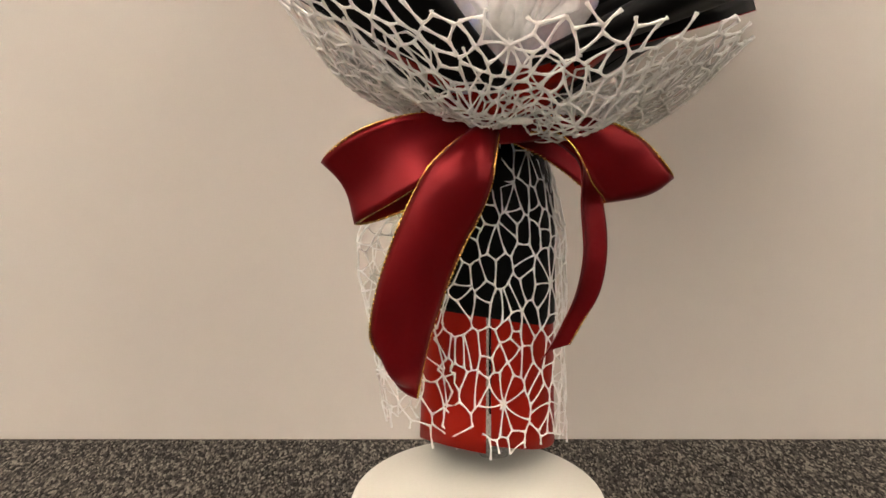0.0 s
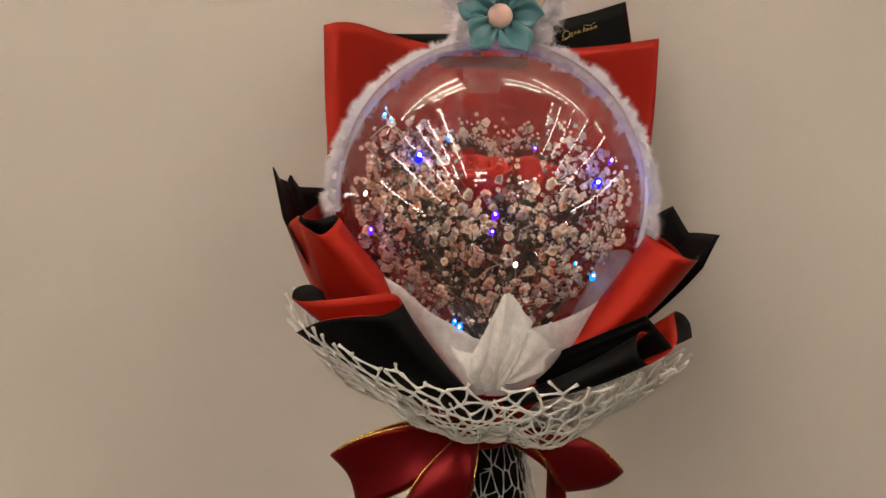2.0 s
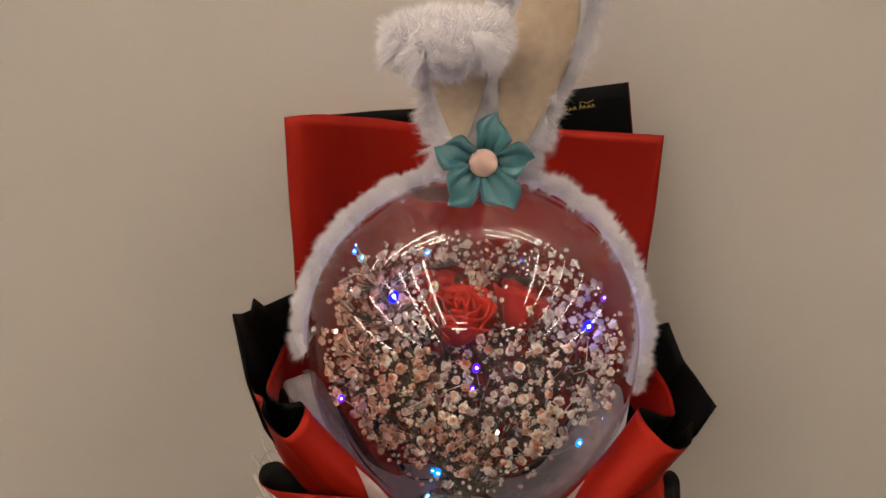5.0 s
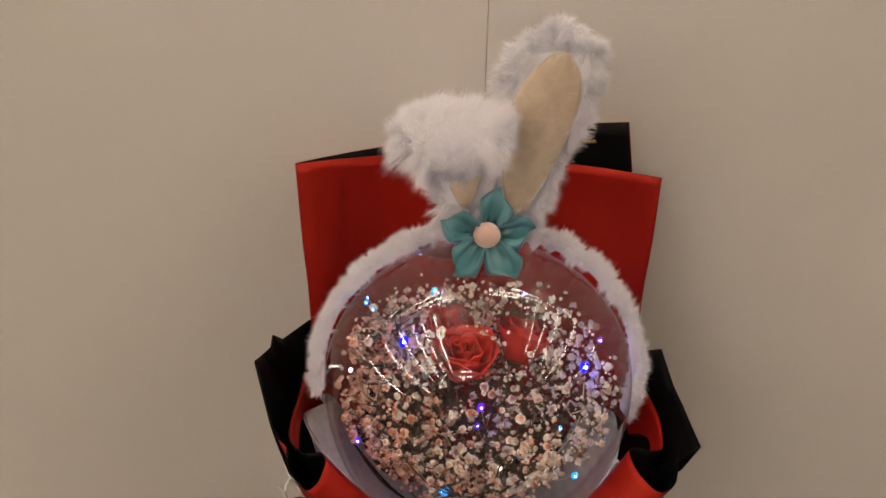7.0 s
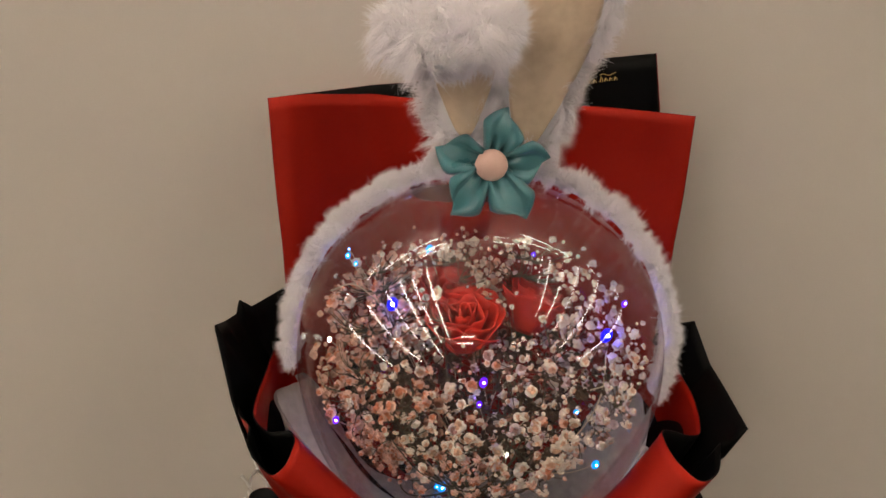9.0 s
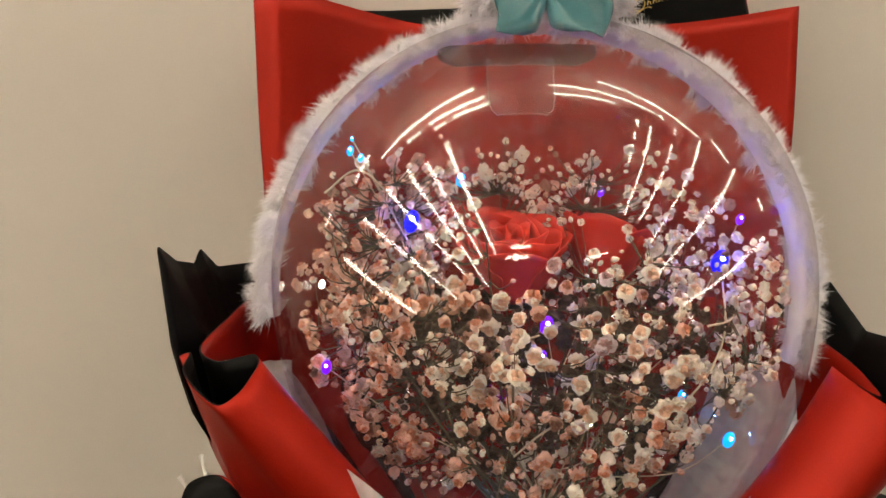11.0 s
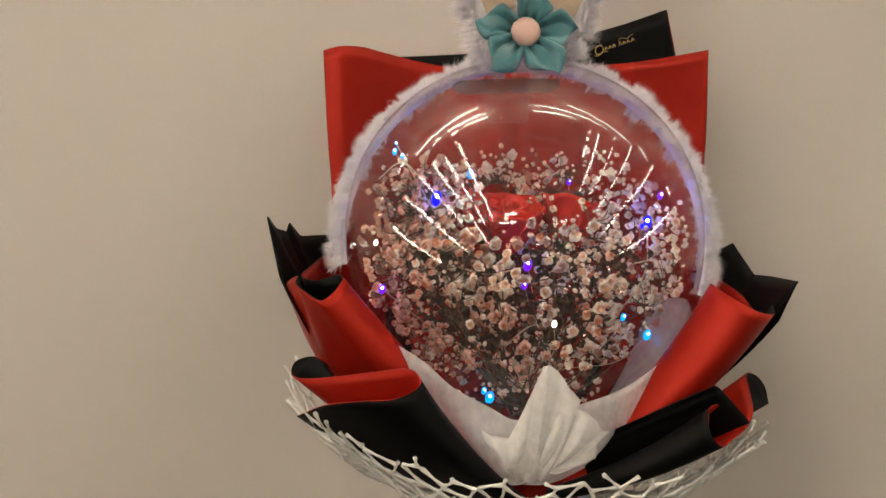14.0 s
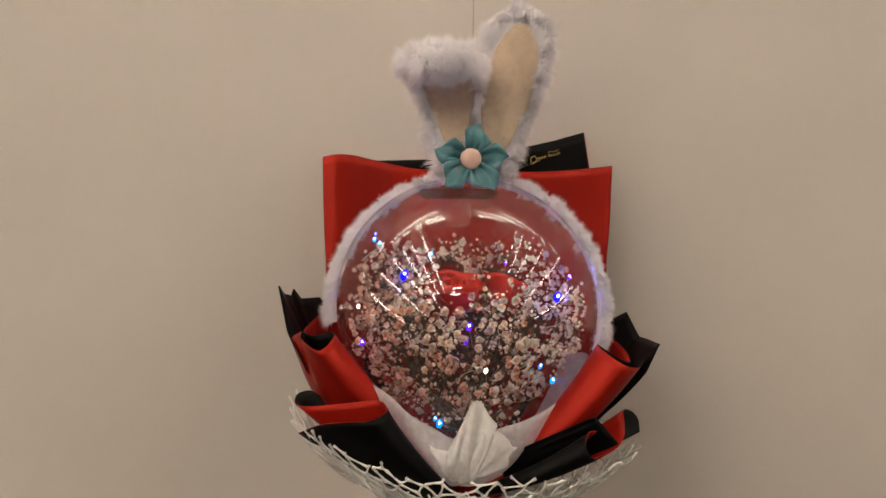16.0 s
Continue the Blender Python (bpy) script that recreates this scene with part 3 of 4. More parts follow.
# dark red fold between the two front rolls
sheet("paper_sheet", [(-0.02, -0.066, 0.214), (0.0, -0.072, 0.214), (0.03, -0.074, 0.224), (0.055, -0.068, 0.232)], [(-0.012, -0.055, 0.19), (0.0, -0.06, 0.19), (0.012, -0.06, 0.19), (0.02, -0.055, 0.192)], RB, bouquet, "dark red paper fold in front", cols=40, seed=19)

# white tissue round the foot of the ball
for rim, base, mat, sd in (
        ([(-0.0947, 0.0134, 0.3030), (-0.1022, 0.0050, 0.3035), (-0.1098, -0.0030, 0.3024), (-0.094, -0.036, 0.3010), (-0.075, -0.062, 0.2915), (-0.050, -0.086, 0.2780), (-0.030, -0.094, 0.263), (-0.012, -0.096, 0.2525), (0.0, -0.09, 0.250)],
         [(-0.028, 0.012, 0.21), (-0.03, 0.006, 0.21), (-0.03, 0.0, 0.21), (-0.028, -0.02, 0.21), (-0.024, -0.035, 0.21), (-0.018, -0.046, 0.212), (-0.010, -0.052, 0.213), (-0.002, -0.056, 0.214), (0.004, -0.058, 0.216)], TISSUE_THIN, 21),
        ([(0.002, -0.09, 0.250), (0.022, -0.094, 0.256), (0.046, -0.086, 0.262), (0.070, -0.068, 0.272), (0.092, -0.048, 0.288), (0.1000, -0.032, 0.283), (0.1082, -0.0100, 0.2980), (0.1055, -0.0060, 0.2880), (0.1029, 0.0014, 0.2998), (0.088, 0.020, 0.2985)],
         [(0.0, -0.058, 0.214), (0.006, -0.058, 0.213), (0.013, -0.052, 0.212), (0.02, -0.046, 0.211), (0.025, -0.035, 0.21), (0.027, -0.03, 0.21), (0.029, -0.02, 0.21), (0.03, 0.0, 0.21), (0.03, 0.012, 0.21), (0.028, 0.018, 0.21)], TISSUE_THIN, 23)):
    sheet("tissue", rim, base, mat, bouquet, "thin white tissue round the ball", cols=60, bow=(0, -0.012, -0.012), seed=sd, ripple=0.004, thick=0.0003)
sheet("tissue", [(0.100, 0.022, 0.288), (0.085, 0.060, 0.286), (0.045, 0.078, 0.284), (0.0, 0.082, 0.284), (-0.045, 0.077, 0.286), (-0.085, 0.058, 0.292), (-0.102, 0.024, 0.300)],
      [(0.028, 0.005, 0.212), (0.022, 0.018, 0.212), (0.012, 0.026, 0.212), (0.0, 0.028, 0.212), (-0.012, 0.026, 0.212), (-0.022, 0.018, 0.212), (-0.028, 0.005, 0.212)],
      TISSUE_THIN, bouquet, "thin white tissue under the ball", cols=60, bow=(0, 0.006, -0.016), seed=33, ripple=0.003, thick=0.0003)


sheet("tissue", [(-0.0925, 0.0150, 0.3030), (-0.1010, 0.0060, 0.3045), (-0.1098, -0.0030, 0.3024)], [(-0.030, -0.050, 0.224), (-0.038, -0.052, 0.224), (-0.046, -0.050, 0.226)],
      TISSUE, bouquet, "folded white tissue strip beside the ball", cols=20, bow=(-0.010, -0.006, -0.004), seed=35, ripple=0.002, thick=0.0003)
sheet("tissue", [(0.0965, -0.0330, 0.2865), (0.0995, -0.0395, 0.2890), (0.1026, -0.0460, 0.2915)], [(0.056, -0.050, 0.238), (0.053, -0.054, 0.237), (0.050, -0.058, 0.236)],
      TISSUE_THIN, bouquet, "folded white tissue strip beside the ball", cols=20, bow=(0.006, -0.004, -0.004), seed=37, ripple=0.002, thick=0.0003)


def tissue_fold(rim, base, seed, pleat=0.0022):
    """Crisp folded tissue: flat facets between creases that run from the gathered foot to the pointed rim."""
    n = len(rim)
    a, b = spline(base, (n - 1) * 5, False), spline(rim, (n - 1) * 5, False)
    grid = []
    for i in range(15):
        f = i / 14
        row = []
        for j in range(len(a)):
            k = j / 5
            zig = 1 - 2 * abs((k + seed * 0.31) % 2 - 1)
            c = noise.noise(Vector((k * 1.3 + seed, f * 3, seed * 2.1)))
            q = a[j] * (1 - f) + b[j] * f
            row.append((q[0] + c * 0.001, q[1] - pleat * zig * (0.4 + 0.6 * math.sin(math.pi * min(1, f * 1.1))) - 0.007 * math.sin(math.pi * f) + c * 0.001, q[2] + c * 0.001))
        grid.append(row)
    return mesh_part("tissue_fold", shell_mesh("tissue_fold", grid, 0.00015), TISSUE, bouquet, "crisp folded white tissue in front", smooth=True)


tissue_fold([(-0.010, -0.098, 0.2390), (-0.001, -0.106, 0.2585), (0.0075, -0.109, 0.2770), (0.0105, -0.109, 0.2785), (0.0175, -0.110, 0.2718), (0.024, -0.109, 0.2615)],
            [(-0.0085, -0.088, 0.222), (-0.005, -0.090, 0.221), (-0.001, -0.092, 0.2205), (0.003, -0.093, 0.2205), (0.007, -0.092, 0.221), (0.010, -0.090, 0.222)], 1)
tissue_fold([(0.0175, -0.106, 0.2680), (0.0225, -0.110, 0.2595), (0.0285, -0.109, 0.2560), (0.0330, -0.107, 0.2490), (0.0378, -0.104, 0.2462)],
            [(0.002, -0.090, 0.224), (0.005, -0.092, 0.2235), (0.008, -0.092, 0.224), (0.011, -0.091, 0.225), (0.014, -0.089, 0.227)], 2)
tissue_fold([(0.0372, -0.101, 0.2465), (0.0325, -0.103, 0.2405), (0.0318, -0.101, 0.2335), (0.022, -0.098, 0.2290)],
            [(0.013, -0.088, 0.232), (0.012, -0.090, 0.229), (0.010, -0.090, 0.227), (0.007, -0.088, 0.224)], 3, 0.0015)
tissue_fold([(-0.036, -0.082, 0.2580), (-0.026, -0.090, 0.2500), (-0.016, -0.096, 0.2440), (-0.008, -0.099, 0.2420), (0.002, -0.100, 0.2440)],
            [(-0.010, -0.080, 0.221), (-0.007, -0.083, 0.2195), (-0.004, -0.085, 0.219), (0.0, -0.086, 0.219), (0.004, -0.085, 0.2195)], 4)


# white web net: cells of a random web, laid on the wrapping
import collections

from mathutils.geometry import delaunay_2d_cdt


def web_net(name, place, width, height, cell, radius, parent, label, seed, ragged=0.4, jitter=0.42, stars=0):
    """place(u, v) gives the point for metres across and along the cloth; strands are tubes of the fibre's thickness."""
    rnd = random.Random(seed)
    nu, nv = int(width / cell) + 1, int(height / cell) + 3
    pts = []
    for i in range(-1, nu + 1):
        for j in range(-1, nv):
            if rnd.random() < 0.90:
                pts.append(Vector(((i + 0.5 * (j % 2) + rnd.uniform(-jitter, jitter)) * cell, (j + rnd.uniform(-jitter, jitter)) * cell)))
            if rnd.random() < 0.16:
                pts.append(Vector(((i + rnd.uniform(0, 1)) * cell, (j + rnd.uniform(0, 1)) * cell)))
    hubs = []
    for i in range(stars):
        c = Vector((rnd.uniform(0.15, 0.85) * width, (i + rnd.uniform(0.25, 0.75)) / stars * height))
        pts = [p for p in pts if (p - c).length > 1.45 * cell]
        pts += [c + Vector((math.cos(k * math.tau / 9), math.sin(k * math.tau / 9))) * cell * rnd.uniform(0.985, 1.015) for k in range(9)]
        hubs.append(c)
    verts, _, tris = delaunay_2d_cdt(pts, [], [], 0, 1e-6)[:3]
    cen, near = [], {}
    for k, t in enumerate(tris):
        a, b, c = (verts[i] for i in t)
        d = 2 * (a.x * (b.y - c.y) + b.x * (c.y - a.y) + c.x * (a.y - b.y))
        if abs(d) < 1e-12:
            p = (a + b + c) / 3
        else:
            p = Vector((((a.x ** 2 + a.y ** 2) * (b.y - c.y) + (b.x ** 2 + b.y ** 2) * (c.y - a.y) + (c.x ** 2 + c.y ** 2) * (a.y - b.y)) / d,
                        ((a.x ** 2 + a.y ** 2) * (c.x - b.x) + (b.x ** 2 + b.y ** 2) * (a.x - c.x) + (c.x ** 2 + c.y ** 2) * (b.x - a.x)) / d))
        m = (a + b + c) / 3
        p = m + (p - m) * min(1.0, 1.2 * cell / max((p - m).length, 1e-9))
        cen.append(p)
        for x, y in ((t[0], t[1]), (t[1], t[2]), (t[2], t[0])):
            near.setdefault((min(x, y), max(x, y)), []).append(k)
    top = [height * (1 - ragged * 0.25 * (0.5 + noise.noise(Vector((i * 0.9, seed, 0))))) for i in range(400)]
    bm = bmesh.new()
    kept = []
    for ks in near.values():
        if len(ks) != 2:
            continue
        p, q = cen[ks[0]], cen[ks[1]]
        if (p - q).length < cell * 0.08:
            continue
        lim = top[int(max(0, min(width, (p.x + q.x) / 2)) / cell * 2.2) % 400]
        if not (0 <= p.x <= width and 0 <= q.x <= width) or min(p.y, q.y) < 0 or max(p.y, q.y) > lim + cell * 0.6 or min(p.y, q.y) > lim - cell * 0.1:
            continue
        kept.append((ks[0], ks[1]))
    degree = collections.Counter(i for e in kept for i in e)
    for e in kept:
        p, q = cen[e[0]], cen[e[1]]
        if degree[e[0]] + degree[e[1]] < 4 and min(degree[e[0]], degree[e[1]]) < 2 and max(degree[e[0]], degree[e[1]]) < 3:
            continue
        n = max(2, int((p - q).length / 0.004))
        side = Vector((-(q - p).y, (q - p).x)) * rnd.uniform(-0.07, 0.07)
        line, rad = [], []
        for i in range(n + 1):
            f = i / n
            w = p.lerp(q, f) + side * 4 * f * (1 - f)
            line.append(place(w.x, min(w.y, height * 1.05)))
            rad.append(radius * (0.85 + 0.75 * (abs(f - 0.5) * 2) ** 3) * (0.94 + 0.12 * rnd.random()))
        tube(bm, line, rad, 5, False)
    for c in hubs:
        # the melted hub of a star: a flat web between the roots of its strands
        ring = [bm.verts.new(place(c.x + math.cos(k * math.tau / 18) * cell * (0.34 if k % 2 else 0.20), c.y + math.sin(k * math.tau / 18) * cell * (0.34 if k % 2 else 0.20))) for k in range(18)]
        mid = bm.verts.new(place(c.x, c.y))
        for k in range(18):
            bm.faces.new((ring[k], ring[(k + 1) % 18], mid))
    return part(name, bm, NET, parent, label)


def polar(rim_a, rim_b, ang):
    """Linear table look-up."""
    return float(np.interp(ang, rim_a, rim_b))


# collar net: a flat bowl flaring from the knot; angle 0 is in front, positive to the right
CA = [-180, -130, -100, -78, -60, -35, 0, 30, 62, 85, 110, 140, 180]
CR = [0.070, 0.080, 0.100, 0.134, 0.147, 0.142, 0.122, 0.136, 0.142, 0.139, 0.120, 0.09, 0.070]
CS = [0.235, 0.240, 0.248, 0.2790, 0.2690, 0.250, 0.2320, 0.2350, 0.2350, 0.2390, 0.2480, 0.24, 0.235]


def collar_point(u, v, spin=0.0, drop=0.0, grow=1.0, W=0.70, V=0.122):
    a = -168 + 336 * u / W + spin
    f = v / V
    r = 0.022 + (polar(CA, CR, a) * grow - 0.022) * f ** (0.85 - 0.11 * min(1.0, max(0.0, -a / 55)))
    s0 = 0.196
    top = polar(CA, CS, a) - drop
    k = min(1.0, max(0.0, -a / 55))
    s = s0 - (0.015 - 0.005 * k + 0.011 * math.exp(-(a / 38) ** 2)) * math.sin(min(f, 1) * math.pi) * (1 - 0.3 * f) + (top - s0) * f ** (1.60 - 0.20 * k)
    wave = math.sin(radians(a) * 7 + 1.0) * 0.013 * f * (1 - f) * 2 + 0.007 * math.exp(-((a + 22) / 9) ** 2) * math.sin(math.pi * f) + 0.006 * noise.noise(Vector((a * 0.04, f * 3, spin)))
    ra = radians(a)
    return Vector((0.003 + (r + wave * 0.4) * math.sin(ra), -(r + wave * 0.4) * math.cos(ra) + 0.0, s + wave))


collar = thing("net_collar", "white fibre web net flaring round the bouquet", "net", MB)
web_net("net_layer", lambda u, v: collar_point(u, v), 0.70, 0.122, 0.0104, 0.00072, collar, "", 3, 0.5, 0.5, 4)
web_net("net_layer", lambda u, v: collar_point(u, v, 10, 0.012, 0.90, 0.62, 0.112), 0.62, 0.112, 0.0135, 0.00050, collar, "", 8, 0.8, 0.55)
web_net("net_layer", lambda u, v: collar_point(u, v, -6, 0.018, 0.70, 0.46, 0.078), 0.46, 0.078, 0.0125, 0.00046, collar, "", 14, 0.9, 0.55)

# skirt net round the stem
SA = [-180, -140, -100, -80, -60, -40, -15, 0, 30, 60, 80, 100, 140, 180]
SR = [0.045, 0.06, 0.072, 0.074, 0.060, 0.046, 0.0405, 0.040, 0.040, 0.042, 0.044, 0.046, 0.045, 0.045]


def skirt_point(u, v, W=0.36, V=0.165):
    a = -170 + 340 * u / W
    f = v / V
    s = 0.190 - f * (0.181 - 0.008 * min(1.0, max(0.0, (-a - 45) / 20)))
    open_ = min(1, f / 0.35) ** 0.7
    r = 0.024 + (polar(SA, SR, a) - 0.024) * open_
    r *= 1 - 0.45 * max(0, f - 0.5) * (1 if abs(a + 80) < 50 else 0.0)
    r += 0.002 * noise.noise(Vector((a * 0.05, f * 4, 2)))
    ra = radians(a)
    return Vector((-0.004 + r * math.sin(ra) * 1.02, -r * math.cos(ra) * 0.94, s))


skirt = thing("net_skirt", "white fibre web net wrapped round the paper stem", "net", MB)
for u0, u1, sd in ((0.0, 0.135, 4), (0.135, 0.245, 5), (0.245, 0.36, 6)):
    web_net("net_layer", lambda u, v: skirt_point(u0 + u, v), u1 - u0 + 0.012, 0.165, 0.0122, 0.00048, skirt, "", sd, 0.12, 0.62, 3)

# ---- the ribbon ----
bow = thing("ribbon_bow", "dark red satin ribbon bow with gold wired edges", "ribbon", MB)


def ribbon(name, left, right, parent, n=48, across=10, puff=0.003, gold=(True, True)):
    """A satin band between two edge curves, with a gold thread along each."""
    a, b = spline(left, n), spline(right, n)
    grid = []
    for i in range(n + 1):
        row = []
        d = a[min(i + 1, n)] - a[max(i - 1, 0)]
        w = b[i] - a[i]
        nrm = np.cross(w, d)
        nrm = nrm / (np.linalg.norm(nrm) + 1e-9)
        for j in range(across + 1):
            f = j / across
            k = noise.noise(Vector((i * 0.09, f * 1.6, len(left) * 3.1)))
            row.append(a[i] * (1 - f) + b[i] * f + nrm * (puff * 4 * f * (1 - f) + 0.0022 * k))
        grid.append(row)
    ob = mesh_part(name, shell_mesh(name, grid, 0.0005), [RIBBON, RIBBON], parent)
    for on, edge in zip(gold, (a, b)):
        if on:
            bm = bmesh.new()
            line = spline(edge[::4], n * 5)
            tube(bm, line, [0.0006 * (1 + 0.45 * math.sin(i * 1.9)) for i in range(len(line))], 5)
            part("gold_edge", bm, GOLD, ob, "gold thread edge")
    return ob


ribbon("loop", [(-0.004, -0.046, 0.1935), (-0.030, -0.054, 0.1930), (-0.058, -0.058, 0.1885), (-0.080, -0.052, 0.1795), (-0.0942, -0.0385, 0.1680), (-0.080, -0.022, 0.174), (-0.045, -0.022, 0.186), (-0.008, -0.030, 0.190)],
       [(-0.004, -0.048, 0.1780), (-0.020, -0.058, 0.1700), (-0.040, -0.060, 0.1560), (-0.060, -0.052, 0.1440), (-0.0765, -0.0385, 0.1350), (-0.064, -0.026, 0.137), (-0.040, -0.030, 0.148), (-0.008, -0.036, 0.176)], bow)
ribbon("loop", [(0.006, -0.046, 0.1920), (0.028, -0.054, 0.1905), (0.048, -0.057, 0.1890), (0.066, -0.054, 0.1830), (0.080, -0.048, 0.1735), (0.0928, -0.041, 0.1588), (0.080, -0.026, 0.168), (0.05, -0.022, 0.183), (0.008, -0.030, 0.190)],
       [(0.006, -0.048, 0.1790), (0.020, -0.055, 0.1830), (0.031, -0.059, 0.1800), (0.040, -0.058, 0.1700), (0.048, -0.052, 0.1560), (0.0568, -0.041, 0.1462), (0.050, -0.026, 0.152), (0.03, -0.026, 0.168), (0.008, -0.034, 0.178)], bow)
ribbon("tail", [(-0.012, -0.048, 0.1850), (-0.024, -0.062, 0.1770), (-0.037, -0.068, 0.1640), (-0.048, -0.066, 0.1440), (-0.057, -0.062, 0.1230), (-0.065, -0.056, 0.0980), (-0.0685, -0.050, 0.0760), (-0.064, -0.046, 0.0645), (-0.058, -0.044, 0.0600)],
       [(0.000, -0.050, 0.1850), (-0.003, -0.064, 0.1720), (-0.0055, -0.068, 0.1560), (-0.012, -0.066, 0.1380), (-0.0195, -0.062, 0.1230), (-0.028, -0.057, 0.1020), (-0.0365, -0.052, 0.0770), (-0.041, -0.048, 0.0560), (-0.0435, -0.046, 0.0420)], bow, puff=-0.006)
ribbon("tail", [(0.020, -0.046, 0.1840), (0.034, -0.052, 0.1750), (0.0425, -0.052, 0.1640), (0.0425, -0.050, 0.1420), (0.0425, -0.050, 0.1180), (0.0390, -0.049, 0.0950), (0.0310, -0.048, 0.0770), (0.0215, -0.047, 0.0620)],
       [(0.024, -0.030, 0.1880), (0.040, -0.034, 0.1800), (0.050, -0.036, 0.1640), (0.0560, -0.036, 0.1420), (0.0575, -0.036, 0.1180), (0.0540, -0.037, 0.0980), (0.0440, -0.039, 0.0800), (0.0380, -0.040, 0.0700)], bow, puff=0.003, gold=(False, True))
ribbon("knot", [(-0.016, -0.040, 0.1950), (-0.004, -0.051, 0.1955), (0.012, -0.050, 0.1950), (0.024, -0.036, 0.193)], [(-0.016, -0.042, 0.178), (-0.004, -0.053, 0.176), (0.012, -0.051, 0.177), (0.024, -0.038, 0.180)], bow, n=20, gold=(False, False))
ribbon("tail_end", [(-0.042, -0.020, 0.2010), (-0.034, -0.036, 0.2035), (-0.022, -0.044, 0.2010), (-0.008, -0.044, 0.194)], [(-0.040, -0.020, 0.1925), (-0.034, -0.038, 0.1915), (-0.022, -0.046, 0.1890), (-0.008, -0.046, 0.186)], bow, n=20)
ring = thing("white_ring", "white plastic ring at the knot of the bow", "ring", MB @ pose(0.0066, -0.064, 0.1870, 6, 0, 0))
bm = bmesh.new()
lathe(bm, [(0.0, -0.0018), (0.0075, -0.0018), (0.0088, -0.0008), (0.0088, 0.0008), (0.0075, 0.0018), (0.0, 0.0018)], 40)
part("rim", bm, WHITE_PLASTIC, ring)

# ---- the ball and what it holds ----
ball = thing("clear_ball", "clear plastic ball shell holding dried flowers", "ball", MB)
SKIN = pose(BALL.x, BALL.y - 0.0099, BALL.z + 0.0067, -8.57)
SKIN_R = (0.098, 0.0667, 0.0945, 0.1134)
bm = bmesh.new()
bmesh.ops.create_uvsphere(bm, u_segments=128, v_segments=64, radius=1.0)
for v in bm.verts:
    v.co = SKIN @ Vector((v.co.x * SKIN_R[0], v.co.y * SKIN_R[1], v.co.z * SKIN_R[2 if v.co.z > 0 else 3]))
shell = part("shell", bm, SHELL, ball)
shell.visible_shadow = False


def ball_tab(x0, x1, z0, z1, y, bulge, material, label, round_):
    """A clear tab hanging inside the top, with rounded lower corners and a pale pressed edge."""
    grid = []
    for i in range(13):
        f = i / 12
        w = 1 - 0.25 * max(0, (f - 1 + round_) / round_) ** 3
        grid.append([BALL + Vector(((x0 + x1) / 2 + (x1 - x0) / 2 * w * (j / 8 - 1) + 0.0004 * noise.noise(Vector((j, i * 0.6, x0 * 90))),
                                    y - bulge * (1 - (j / 8 - 1) ** 2) + 0.35 * (z1 - z0) * (1 - f), z1 + (z0 - z1) * f + 0.0005 * noise.noise(Vector((j * 0.7, 3, x1 * 70))))) for j in range(17)])
    ob = mesh_part("tab", shell_mesh("tab", grid, 0.0003), [material, material], ball, label)
    ob.visible_shadow = False
    bm = bmesh.new()
    tube(bm, [g[0] for g in grid] + grid[-1][1:-1] + [g[-1] for g in grid[::-1]], 0.00028, 5)
    edge = part("tab_edge", bm, TAPE_EDGE, ob, "pale pressed edge of the tab")
    edge.visible_shadow = False


ball_tab(-0.0205, 0.0015, 0.0605, 0.0800, -0.0400, 0.004, TAPE, "clear plastic tab inside the top", 0.35)
# added film, no real tab: the headband's dark back and reflection
ball_tab(-0.0370, 0.0250, 0.0850, 0.0935, 0.0120, 0.003, DARK_REFLECTION, "added grey film imitating the headband's dark back and reflection", 0.7)


def rose(x, y, s, size, turn, lean):
    """An opened rose: a tight bud in overlapping curved petals."""
    ob = thing("rose", "bright red artificial rose inside the clear ball", "rose", MB @ pose(x, y, s, lean[0], lean[1], turn), "three red roses")
    bm = bmesh.new()
    lathe(bm, [(0.0, -0.012 * size), (0.004 * size, -0.011 * size), (0.007 * size, -0.006 * size), (0.006 * size, -0.001 * size), (0.0, 0.0)], 16)
    part("calyx", bm, LEAF, ob, "green calyx")
    rnd = random.Random(int(turn))
    for ring_n, (cnt, r, h, lean_) in enumerate(((3, 0.0035, 0.0155, -6), (4, 0.0065, 0.0165, 6), (5, 0.0100, 0.0165, 12), (5, 0.0128, 0.0150, 16))):
        for k in range(cnt):
            a0 = (k + 0.5 * ring_n + rnd.uniform(-0.12, 0.12)) * math.tau / cnt
            span = math.tau / cnt * (1.55 if ring_n else 2.0)
            h_k = h * rnd.uniform(0.86, 1.12)
            open_k = rnd.uniform(0.92, 1.12)
            grid = []
            for i in range(9):
                v = i / 8
                row = []
                for j in range(13):
                    u = j / 12 * 2 - 1
                    a = a0 + u * span / 2
                    rr = r * open_k * (0.45 + 0.75 * v ** 0.7) + 0.0022 * (lean_ / 38) * v ** 4 * 2 + 0.0012 * v * math.sin(u * 4 + k * 2.1) + 0.0016 * v * noise.noise(Vector((u * 1.7 + k, v, ring_n * 3 + turn)))
                    top = h_k * (1 - 0.34 * abs(u) ** 2.5)
                    z = -0.008 + v * (top + 0.008) - max(0, lean_) / 38 * 0.003 * max(0, v - 0.75) * 4
                    row.append((rr * math.cos(a) * size, rr * math.sin(a) * size, z * size + 0.0022 * v * noise.noise(Vector((u * 2.2, v * 2, k + ring_n * 7 + turn)))))
                grid.append(row)
            mesh_part("petal", shell_mesh("petal", grid, 0.0006), [ROSE, ROSE], ob)
    return ob


